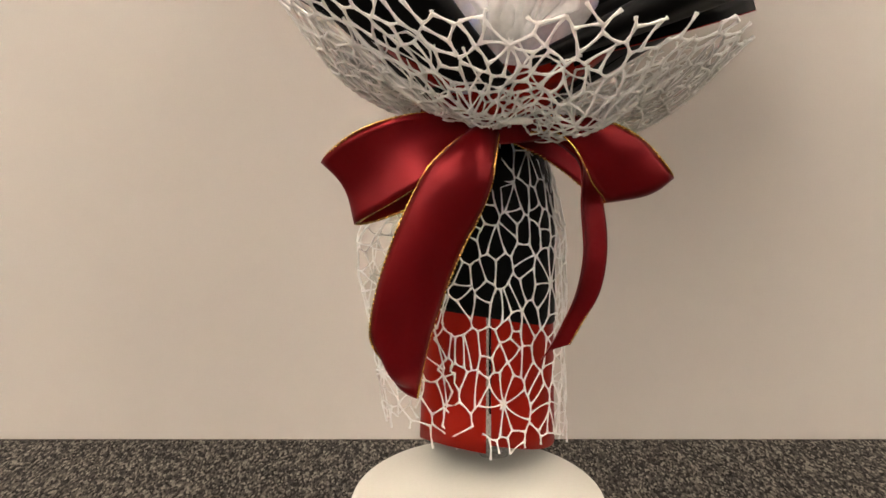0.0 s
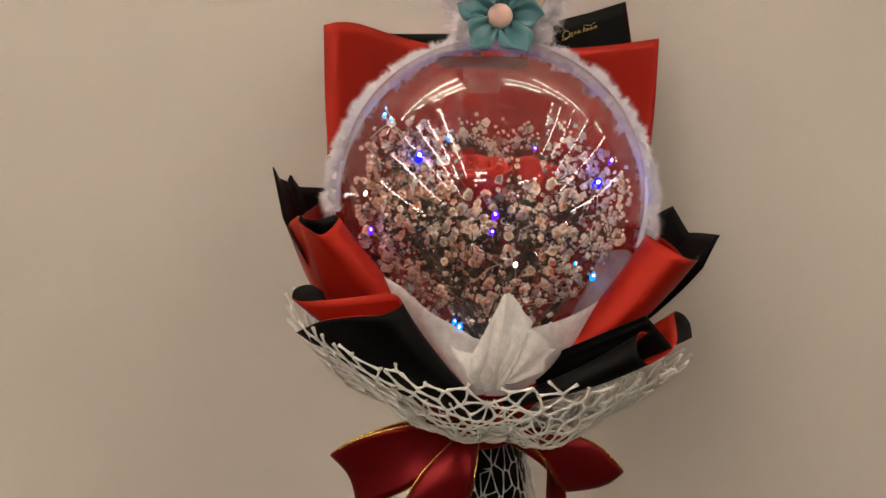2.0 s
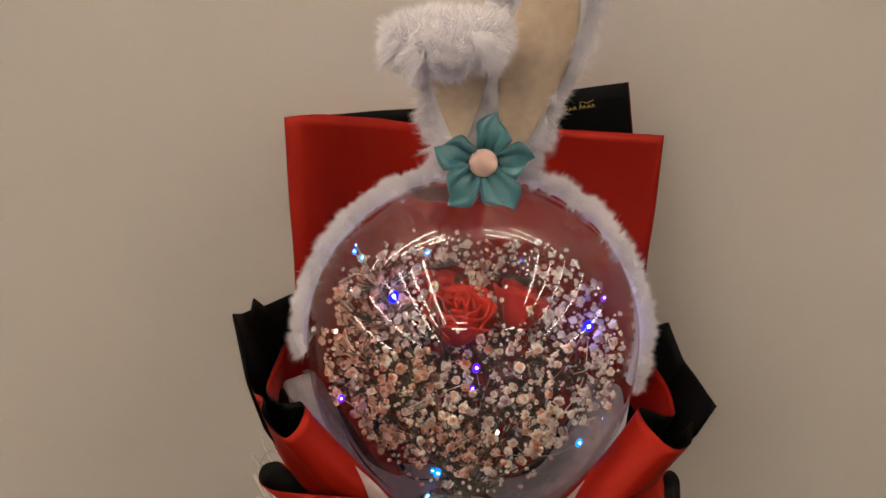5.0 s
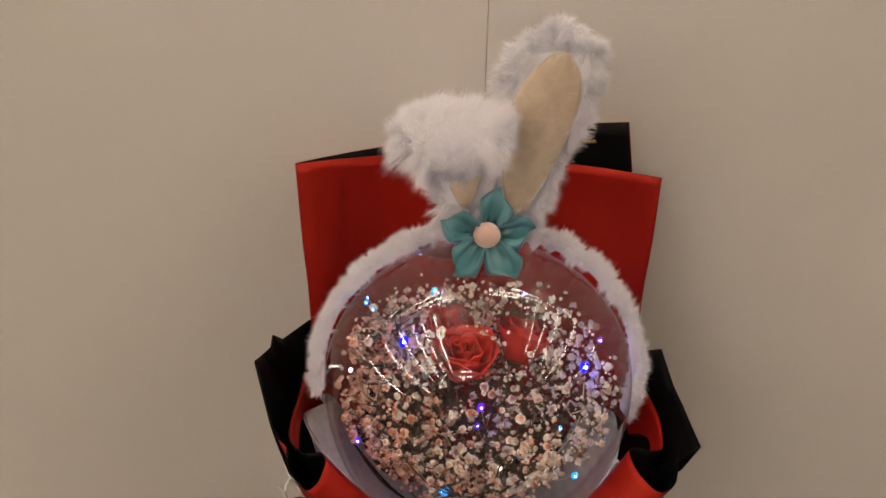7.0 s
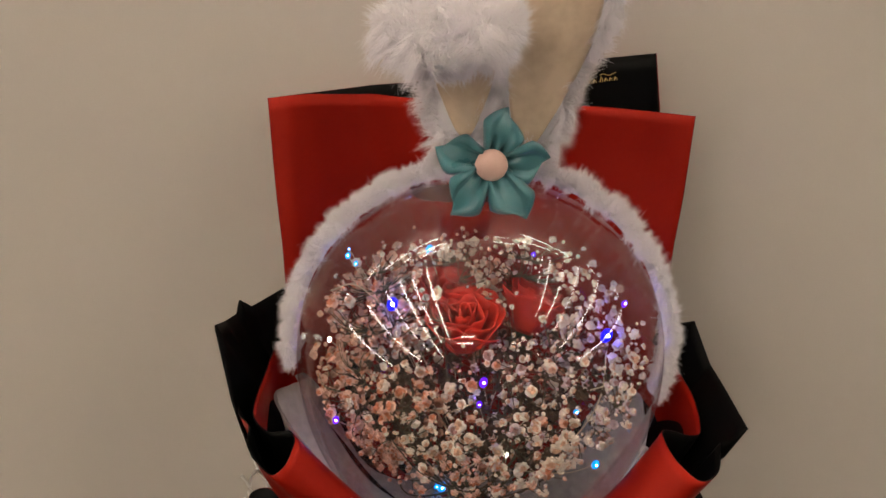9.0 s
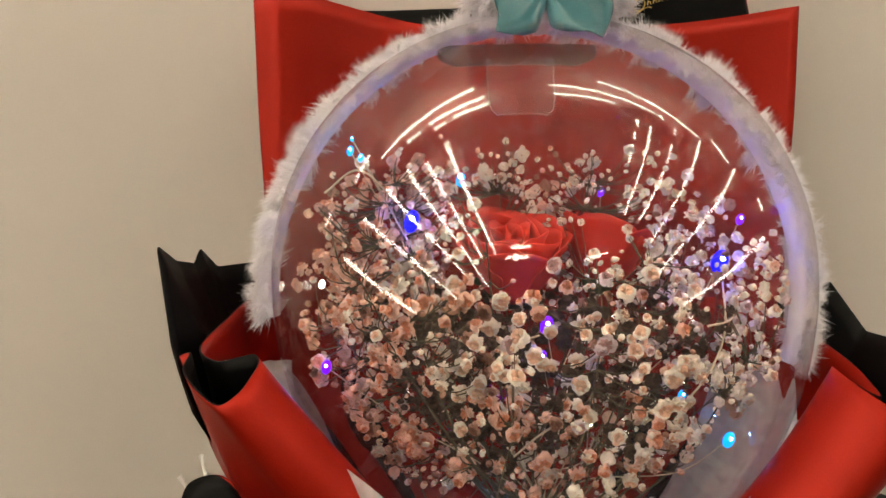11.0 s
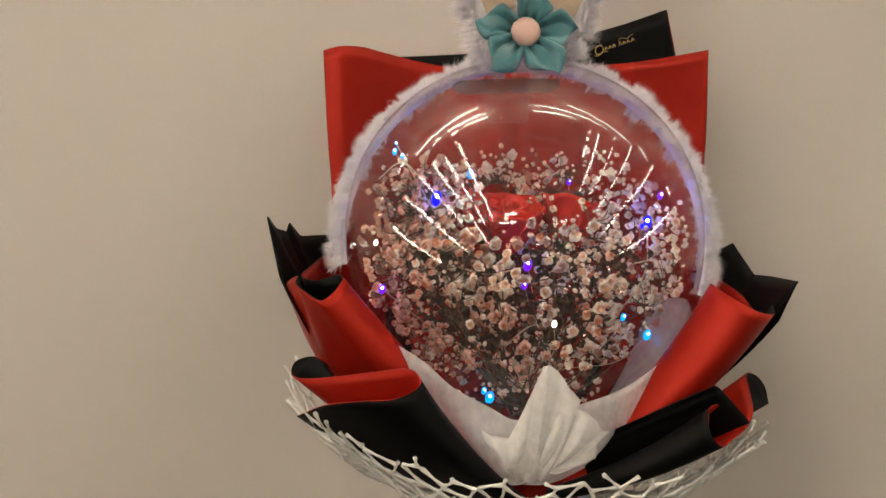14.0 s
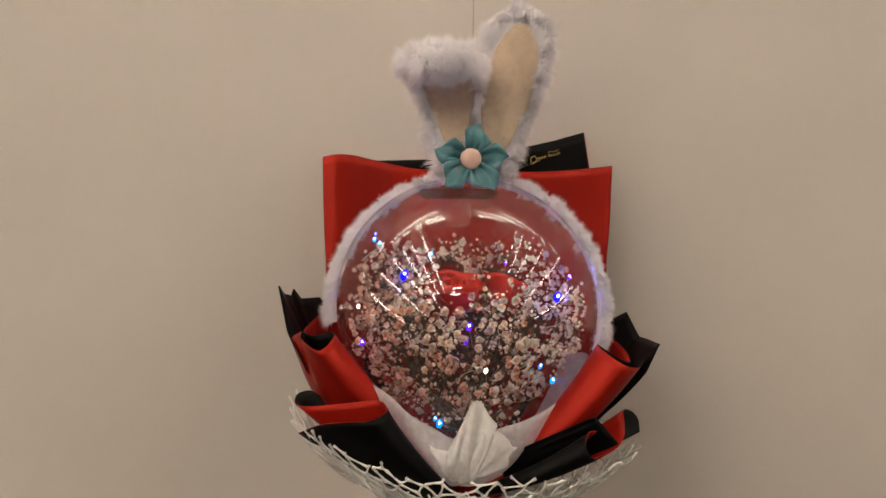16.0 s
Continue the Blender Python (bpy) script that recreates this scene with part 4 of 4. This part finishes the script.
rose(-0.001, 0.001, 0.339, 1.22, 17, (24, -4, 0))
rose(0.038, 0.017, 0.342, 1.15, 80, (14, 16, 0))
rose(-0.011, 0.021, 0.346, 1.15, 140, (4, -14, 0))

BLUE, VIOLET, CYAN, WARM = (0.0, 0.001, 1.0), (0.12, 0.0003, 1.0), (0.0, 0.30, 1.0), (1.0, 0.93, 0.78)
BULBS = [((-0.0412, -0.0061, 0.3606), BLUE, 0.0026), ((0.0777, -0.0122, 0.344), BLUE, 0.0027), ((0.0202, -0.0482, 0.291), WARM, 0.0012), ((0.0089, -0.0251, 0.3219), VIOLET, 0.0020),
         ((0.0065, -0.03, 0.3110), VIOLET, 0.0014), ((-0.0132, -0.0159, 0.247), CYAN, 0.0022), ((-0.0165, -0.022, 0.252), CYAN, 0.0013), ((-0.0775, 0.0, 0.3359), WARM, 0.0011),
         # next three are added glints: the rear cyan lamp reflected in the shell
         ((-0.0650, -0.004, 0.3885), CYAN, 0.0012), ((-0.0605, -0.008, 0.3855), CYAN, 0.0010), ((-0.0640, -0.006, 0.3930), CYAN, 0.0006),
         ((-0.0206, 0.0346, 0.3778), CYAN, 0.0018), ((0.0880, -0.005, 0.3600), VIOLET, 0.0013), ((0.042, 0.04, 0.372), VIOLET, 0.0013), ((-0.0704, -0.045, 0.3110), VIOLET, 0.0015), ((0.0657, -0.0038, 0.2901), CYAN, 0.0014), ((0.0690, -0.048, 0.2843), CYAN, 0.0017)]
# dried baby's breath
SIGHT = (Vector((0, -1, 0)), Vector((0, -0.8, 0.6)))
breath = thing("babys_breath", "dried cream, peach and mauve flower sprays", "flowers", MB)


def floret_form(seed):
    """A ruffled double floret of unit width: whorls of small round cupped petals, the inner two its heart."""
    rnd = random.Random(seed)
    verts, faces, mats = [], [], []
    for ring, (cnt, lean_, ln, wide) in enumerate(((3, 12, 0.40, 0.13), (6, 36, 0.46, 0.20), (7, 64, 0.48, 0.23), (7, 94, 0.46, 0.24))):
        for k in range(cnt):
            az = (k + 0.5 * ring + rnd.uniform(-0.3, 0.3)) * math.tau / cnt
            le = radians(lean_ + rnd.uniform(-14, 14))
            d = Vector((math.sin(le) * math.cos(az), math.sin(le) * math.sin(az), math.cos(le)))
            side = Vector((-math.sin(az), math.cos(az), 0))
            nrm = d.cross(side)
            base = len(verts)
            size = ln * rnd.uniform(0.85, 1.1)
            curl = rnd.uniform(-0.02, 0.20)
            for v, wd in ((0.1, 0.45), (0.58, 1.0), (0.88, 0.86), (1.0, 0.42)):
                for u in (-1, 0, 1):
                    w = wide * wd * rnd.uniform(0.88, 1.12)
                    ruffle = nrm * (-curl * v ** 3 + 0.10 * (1 - abs(u)) * v + (rnd.uniform(-0.05, 0.05) if v > 0.5 else 0))
                    verts.append(d * size * v * (1 - 0.08 * abs(u) * v) + side * u * w + ruffle)
            for i in range(3):
                for j in range(2):
                    a = base + i * 3 + j
                    faces.append((a, a + 1, a + 4, a + 3))
                    mats.append(1 if ring < 2 else 0)
    return np.array([tuple(v) for v in verts]), np.array(faces), mats


def bud_form(seed):
    """A closed bud: a slightly pointed bead, its tip showing the heart's colour."""
    rnd = random.Random(seed)
    verts, faces, mats = [], [], []
    for i in range(6):
        a = math.pi * (i + 0.3) / 5.6
        for k in range(7):
            b = (k + 0.5 * (i % 2)) * math.tau / 7
            r = 0.42 * math.sin(a) * rnd.uniform(0.92, 1.08)
            verts.append((r * math.cos(b), r * math.sin(b), 0.5 * math.cos(a) + (0.08 if i == 0 else 0)))
    for i in range(5):
        for k in range(7):
            faces.append((i * 7 + k, i * 7 + (k + 1) % 7, i * 7 + 7 + (k + 1) % 7, i * 7 + 7 + k))
            mats.append(1 if i == 0 or i > 3 else 0)
    return np.array(verts), np.array(faces), mats


BUDS = [bud_form(90 + i) for i in range(4)]
FORMS = [floret_form(i) for i in range(7)]


def floret_mesh(form, pair):
    v, f, m = form
    me = raw_mesh("floret", v, f)
    for x in pair:
        me.materials.append(x)
    me.polygons.foreach_set("material_index", m)
    me.polygons.foreach_set("use_smooth", [True] * len(m))
    return me


rnd = random.Random(11)
FM = [[floret_mesh(FORMS[(i * 3 + j) % 7], pair) for j in range(4)] for i, pair in enumerate(FLORETS)]
spots = []
while len(spots) < 2650:
    p = Vector((rnd.uniform(-1, 1), rnd.uniform(-1, 1), rnd.uniform(-1, 1))) * (BR - 0.006)
    if Vector((p.x, p.y / BY, p.z / BZ if p.z > 0 else p.z / BZ / 1.08)).length > BR - 0.006:
        continue
    if p.z > 0.013 + 0.75 * max(p.y, -0.03) + 0.16 * abs(p.x) + 0.18 * max(-p.x, 0) + rnd.gauss(0, 0.008):
        continue
    if p.z < -0.022 and math.hypot(p.x, p.y / BY) > 0.092 + 0.80 * (p.z + 0.024):
        continue
    if p.z < -0.070 and rnd.random() < 0.5:
        continue
    if noise.noise(p * 75 + Vector((7, 3, 1))) < -0.06 and rnd.random() < 0.8:
        continue
    if any((p + BALL - Vector(c)).length < 0.025 for c in ((-0.003, -0.005, 0.344), (0.036, 0.014, 0.349), (-0.011, 0.021, 0.352))):
        continue
    here = p + BALL
    if any((here - Vector(c)).cross(d).length < 0.0060 and (here - Vector(c)).dot(d) > -0.003 for c, _, _ in BULBS for d in SIGHT):
        continue
    if any((p - q).length < 0.0032 for q in spots):
        continue
    spots.append(p)
# a looser haze of sprays behind the roses
while len(spots) < 3050:
    p = Vector((rnd.uniform(-0.07, 0.06), rnd.uniform(0.012, 0.058), rnd.uniform(-0.01, 0.065)))
    if Vector((p.x / BR, p.y / BR / BY, p.z / BR / BZ)).length > 0.93 or p.z > 0.014 + 0.78 * p.y - 0.10 * max(p.x, 0) + rnd.gauss(0, 0.006):
        continue
    if any((p + BALL - Vector(c)).length < 0.024 for c in ((-0.003, -0.005, 0.344), (0.036, 0.014, 0.349), (-0.011, 0.021, 0.352))):
        continue
    if any((p - q).length < 0.0032 for q in spots):
        continue
    spots.append(p)
spots.sort(key=lambda p: p.y - 0.3 * p.z + rnd.uniform(0, 0.22))
root = BALL + Vector((0, 0, -0.098))
stems = bmesh.new()
nodes_ = []
for k in range(44):
    p = spots[(k * 37) % len(spots)]
    end = BALL + p * 0.96
    out_ = Vector((p.x, p.y, 0)) * 0.10
    mid = root.lerp(end, 0.5) + out_ + Vector((rnd.gauss(0, 0.006), rnd.gauss(0, 0.006), rnd.gauss(0, 0.004)))
    line = spline([root + Vector((rnd.gauss(0, 0.006), rnd.gauss(0, 0.006), 0)), mid, end], 12)
    tube(stems, line, [0.0006 - 0.00003 * i for i in range(13)], 5, False)
    nodes_ += [Vector(q) for q in line[3:]]
more = [([], [], []) for _ in FLORETS]
for k, p in enumerate(spots):
    here = BALL + p
    tone = p.x * 13 + 1.6 * noise.noise(p * 45 + Vector((2, 9, 4))) + rnd.gauss(0, 0.4) - (0.4 if p.z < -0.03 else 0)
    kind = 1 if tone < -0.50 else (0 if tone < 0.7 else (3 if rnd.random() < 0.5 else 0))
    kind = 2 if rnd.random() < 0.12 else kind
    size = rnd.choice((0.0041, 0.0047, 0.0052, 0.0056, 0.0062, 0.0070)) if k < 560 or rnd.random() < 0.22 else rnd.uniform(0.0018, 0.0036)
    # most florets of the lower core take the dark copy, as painted shade
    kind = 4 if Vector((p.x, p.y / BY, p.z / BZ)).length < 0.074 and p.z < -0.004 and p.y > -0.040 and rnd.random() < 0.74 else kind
    place_ = Matrix.Translation(here) @ p.normalized().to_track_quat("Z", "Y").to_matrix().to_4x4() @ pose(0, 0, 0, rnd.uniform(-55, 55), rnd.uniform(-55, 55), rnd.uniform(0, 360)) @ Matrix.Diagonal((size, size, size * rnd.uniform(0.9, 1.25), 1))
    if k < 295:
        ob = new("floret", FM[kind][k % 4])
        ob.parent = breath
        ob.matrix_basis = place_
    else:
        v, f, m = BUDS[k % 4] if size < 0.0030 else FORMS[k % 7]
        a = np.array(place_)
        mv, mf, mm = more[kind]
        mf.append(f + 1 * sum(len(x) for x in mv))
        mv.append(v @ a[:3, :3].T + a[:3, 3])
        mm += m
    low = [q for q in nodes_ if (q - root).length < (here - root).length]
    if low and (k % 5 < 2 or p.z > 0.015):
        q = min(low, key=lambda q: (q - here).length)
        if (q - here).length < 0.03:
            tube(stems, spline([q, q.lerp(here, 0.5) + Vector((p.x * 0.03, p.y * 0.03, -0.12 * (q - here).length)), here], 5), [0.00030, 0.00027, 0.00024, 0.00022, 0.0002, 0.0002], 4, False)
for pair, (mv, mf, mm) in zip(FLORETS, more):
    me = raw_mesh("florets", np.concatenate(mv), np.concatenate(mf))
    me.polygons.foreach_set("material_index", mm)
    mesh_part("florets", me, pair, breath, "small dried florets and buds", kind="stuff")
part("stems", stems, STEM, breath, "thin dry brown stems", kind="stuff")

# fairy lights
lights = thing("string_lights", "fairy light string with coloured lamps among the flowers", "fairy lights", MB)
LED = {}
wire = bmesh.new()
foot_ = BALL + Vector((0.002, 0, -0.085))
for p, c, r in BULBS:
    p = Vector(p)
    if c not in LED:
        LED[c] = [glow("led_lens", c, 1.5 if c[0] < 0.9 else 5.0), glow("led_chip", tuple(max(x, 0.10) for x in c), {BLUE: 480.0, VIOLET: 400.0, CYAN: 170.0, WARM: 40.0}[c])]
    bm = bmesh.new()
    bmesh.ops.create_uvsphere(bm, u_segments=14, v_segments=10, radius=r * 1.35, matrix=Matrix.Translation(p) @ pose(0, 0, 0, 20, 15, 0) @ Matrix.Diagonal((0.85, 0.85, 1.35, 1)))
    lamp = part("lamp", bm, LED[c][0], lights, "glowing fairy lamp or reflected glint")
    lamp.visible_shadow = False
    bm = bmesh.new()
    bmesh.ops.create_uvsphere(bm, u_segments=10, v_segments=8, radius=r * 0.34, matrix=Matrix.Translation(p + Vector((0.1 * r, -1.10 * r, 0.50 * r))))
    part("chip", bm, LED[c][1], lamp, "bright chip of the lamp or glint")
    tube(wire, spline([p, p.lerp(foot_, 0.3) + Vector((0.004, 0.006, -0.006)), p.lerp(foot_, 0.7) + Vector((-0.003, 0.004, 0.002)), foot_], 14), 0.00026, 4, False)
for loop in ([(0.078, -0.020, 0.338), (0.072, -0.040, 0.318), (0.058, -0.050, 0.300), (0.040, -0.052, 0.290)], [(0.020, -0.052, 0.292), (0.006, -0.058, 0.290), (-0.006, -0.056, 0.280)],
             [(-0.030, -0.050, 0.322), (-0.014, -0.056, 0.318), (0.004, -0.050, 0.321)], [(0.083, -0.022, 0.331), (0.076, -0.036, 0.324), (0.066, -0.040, 0.322)], [(-0.074, -0.020, 0.372), (-0.060, -0.030, 0.380), (-0.046, -0.030, 0.368)]):
    tube(wire, spline([Vector(q) + Vector((0, 0.006, 0)) for q in loop], 16), 0.00042, 5, False)
part("wire", wire, WIRE, lights, "thin copper wire")


# ---- the bunny-ear headband ----
band = thing("bunny_ear_headband", "lilac-white furry bunny-ear headband on the ball", "headband", MB)


def fur_mesh(name, roots, dirs, length, width, parent, seed, droop=0.25, clump=0.72):
    """Many tapered curved strands, clumped in tufts."""
    rg = np.random.default_rng(seed)
    n = len(roots)
    tuft = np.floor(roots * 190 + 0.40 * np.sin(roots[:, [1, 2, 0]] * 900))
    key = (tuft[:, 0] * 73.1 + tuft[:, 1] * 19.7 + tuft[:, 2] * 41.3)
    cl = np.stack([np.sin(key * 12.9), np.sin(key * 78.2 + 1), np.sin(key * 37.7 + 2)], 1)
    d = dirs + cl * clump + rg.normal(0, 0.13, (n, 3))
    d /= np.linalg.norm(d, axis=1, keepdims=True)
    ln = (length * (0.75 + 0.3 * rg.random(n)))[:, None]
    bend = np.roll(cl, 1, 1) * 0.55 + rg.normal(0, 0.2, (n, 3)) + np.array([0, 0, -droop])
    mid = roots + d * ln * 0.5 + bend * ln * 0.10
    tip = roots + d * ln * 0.84 + bend * ln * 0.95
    side = np.cross(d, rg.normal(0, 1, (n, 3)))
    side /= np.linalg.norm(side, axis=1, keepdims=True) + 1e-9
    w = width * (0.7 + 0.6 * rg.random(n))[:, None]
    verts = np.stack([roots - side * w, roots + side * w, mid - side * w * 0.75, mid + side * w * 0.75, tip], 1).reshape(-1, 3)
    base = np.arange(n) * 5
    quads = np.stack([base, base + 1, base + 3, base + 2], 1)
    tris = np.stack([base + 2, base + 3, base + 4], 1)
    me = raw_mesh(name, verts, [*map(tuple, quads), *map(tuple, tris)])
    return mesh_part(name, me, FUR, parent, "soft lilac-white fur", kind="stuff")


def loft(spine, wide, deep, across, n=40, m=24):
    """Rings of a flattened tube: points, outward normals, the spine's frames."""
    c = spline(spine, n)
    hw, ht = spline([(w, 0, 0) for w in wide], n)[:, 0], spline([(w, 0, 0) for w in deep], n)[:, 0]
    P, N, F = np.zeros((n + 1, m, 3)), np.zeros((n + 1, m, 3)), []
    for i in range(n + 1):
        d = c[min(i + 1, n)] - c[max(i - 1, 0)]
        d /= np.linalg.norm(d)
        wv = np.array(across(i / n, c[i]), float)
        wv -= d * (wv @ d)
        wv /= np.linalg.norm(wv)
        tv = np.cross(wv, d)
        F.append((c[i], d, wv, tv, hw[i], ht[i]))
        for k in range(m):
            a = k * math.tau / m
            P[i, k] = c[i] + wv * hw[i] * math.cos(a) + tv * ht[i] * math.sin(a)
            v = wv * math.cos(a) / max(hw[i], 1e-4) + tv * math.sin(a) / max(ht[i], 1e-4)
            N[i, k] = v / np.linalg.norm(v)
    return P, N, F


def skin(name, P, material, parent, label=""):
    n, m, _ = P.shape
    faces = [(i * m + k, (i + 1) * m + k, (i + 1) * m + (k + 1) % m, i * m + (k + 1) % m) for i in range(n - 1) for k in range(m)]
    faces += [tuple(range(m - 1, -1, -1)), tuple((n - 1) * m + k for k in range(m))]
    return mesh_part(name, raw_mesh(name, P.reshape(-1, 3), faces), material, parent, label)


def scatter(P, N, F, count, seed, keep, lay=0.0):
    rg = np.random.default_rng(seed)
    n, m, _ = P.shape
    roots, dirs = [], []
    per = np.linalg.norm(np.roll(P, -1, 1) - P, axis=2).sum(1)
    rows = rg.choice(n - 1, size=count * 2, p=per[:-1] / per[:-1].sum())
    for i in rows:
        k, f, g = rg.integers(m), rg.random(), rg.random()
        a = (k + g) * math.tau / m
        if not keep(a, (i + f) / (n - 1)):
            continue
        j = (k + 1) % m
        roots.append((P[i, k] * (1 - g) + P[i, j] * g) * (1 - f) + (P[i + 1, k] * (1 - g) + P[i + 1, j] * g) * f)
        dirs.append(N[i, k] * (1 - g) + N[i, j] * g + F[i][1] * lay)
        if len(roots) >= count:
            break
    return np.array(roots), np.array(dirs)


def ear(name, spine, wide, deep, felt0, felt1, seed, label):
    P, N, F = loft(spine, wide, deep, lambda f, c: (1, 0, 0))
    ob = skin(name, P, FUR_BASE, band, label)
    front = lambda a: math.sin(a) > 0 and abs(math.cos(a)) < 0.78
    roots, dirs = scatter(P, N, F, 50000, seed, lambda a, f: not (front(a) and felt0 < f < felt1), 0.3)
    fur_mesh("fur", roots, dirs, 0.0092, 0.00025, ob, seed, 0.2, 0.86)
    grid = []
    for i in range(33):
        f = felt0 + (felt1 - felt0) * i / 32
        c, d, wv, tv, hw, ht = F[min(int(round(f * 40)), 40)]
        fr = f * 40 - min(int(f * 40), 39)
        A, B = F[min(int(f * 40), 39)], F[min(int(f * 40), 39) + 1]
        c, hw, ht = A[0] * (1 - fr) + B[0] * fr, A[4] * (1 - fr) + B[4] * fr, A[5] * (1 - fr) + B[5] * fr
        wd = hw * 0.80 * math.sin(math.pi * min(max((i + 0.6) / 33.2, 0), 1)) ** 0.55
        row = []
        for j in range(15):
            u = j / 14 * 2 - 1
            q = c + wv * wd * u + tv * (ht * math.sqrt(max(1 - (wd * u / max(hw, 1e-4)) ** 2, 0.05)) + 0.0014) + tv * 0.0006 * noise.noise(Vector((u * 2, f * 9, seed)))
            row.append(q)
        grid.append(row)
    mesh_part("inner_ear", shell_mesh("inner_ear", grid, 0.0012), [FELT, FELT], ob, "cream suede inner ear")


ear("ear", [(0.031, 0.002, 0.440), (0.030, -0.002, 0.462), (0.0345, -0.007, 0.491), (0.0415, -0.014, 0.5205), (0.0480, -0.022, 0.549), (0.0515, -0.027, 0.565)],
    [0.011, 0.0170, 0.0220, 0.0250, 0.0225, 0.004], [0.007, 0.008, 0.0085, 0.0085, 0.008, 0.002], 0.12, 0.86, 41, "upright furry ear")
ear("ear", [(-0.002, 0.002, 0.440), (-0.003, -0.002, 0.465), (-0.004, -0.008, 0.490), (-0.007, -0.024, 0.510), (-0.012, -0.053, 0.516), (-0.0155, -0.075, 0.512), (-0.0165, -0.087, 0.501)],
    [0.011, 0.0165, 0.0205, 0.0245, 0.0265, 0.0245, 0.004], [0.007, 0.008, 0.0085, 0.009, 0.009, 0.009, 0.002], 0.12, 0.78, 43, "furry ear folded forward")

HOOP = Vector((0.0085, 0.0, 0.331))
arc = [(HOOP.x + 0.1066 * math.sin(radians(a)), 0.001, HOOP.z + 0.1066 * math.cos(radians(a))) for a in range(-94, 107, 8)]
P, N, F = loft(arc, [0.0032] * 6, [0.0080] * 6, lambda f, c: (c[0] - HOOP.x, 0, c[2] - HOOP.z), 60, 20)
hoop = skin("hoop", P, FUR_BASE, band, "fur-covered hoop")
roots, dirs = scatter(P, N, F, 72000, 47, lambda a, f: math.cos(a) > -0.20)
fur_mesh("fur", roots, dirs, 0.0062, 0.00021, hoop, 47, 0.1, 0.70)

flower = thing("fabric_flower", "teal satin five-petal flower with pink button", "fabric flower", MB @ pose(0.009, -0.031, 0.448, 90, 0, 0))
for k, (ang, size) in enumerate(((72, 0.0232), (3, 0.0240), (-58, 0.0246), (-134, 0.0244), (161, 0.0232))):
    grid = []
    for i in range(15):
        v = i / 14
        row = []
        for j in range(15):
            u = j / 14 * 2 - 1
            w = size * (0.20 + 0.265 * v / 0.62 if v < 0.62 else 0.465 * (1 - 0.90 * ((v - 0.62) / 0.38) ** 1.7))
            lift = 0.0085 * math.sin(math.pi * min(1, v * 1.05)) * (0.45 + 0.75 * abs(u) - 0.45 * abs(u) ** 4) - 0.0046 * (1 - v) ** 1.5 * math.exp(-(abs(u) - 0.38) ** 2 / 0.014) + 0.0016 * (1 - v) * math.cos(u * 9) + 0.001 + (0.013 * v ** 1.6 if ang < 0 else 0.0)
            row.append((0.003 + size * v * (1 + 0.10 * u), w * u, lift))
        grid.append(row)
    me = shell_mesh("petal", grid, 0.0006)
    me.transform(pose(0, 0, 0.0004 * k, 0, 0, ang))
    mesh_part("petal", me, [TEAL, TEAL], flower)
bm = bmesh.new()
lathe(bm, [(0.0, 0.003), (0.0066, 0.003), (0.0078, 0.0052), (0.0080, 0.0066), (0.0070, 0.0084), (0.0045, 0.0096), (0.0, 0.0100)], 40)
part("button", bm, BUTTON, flower, "round pink button")
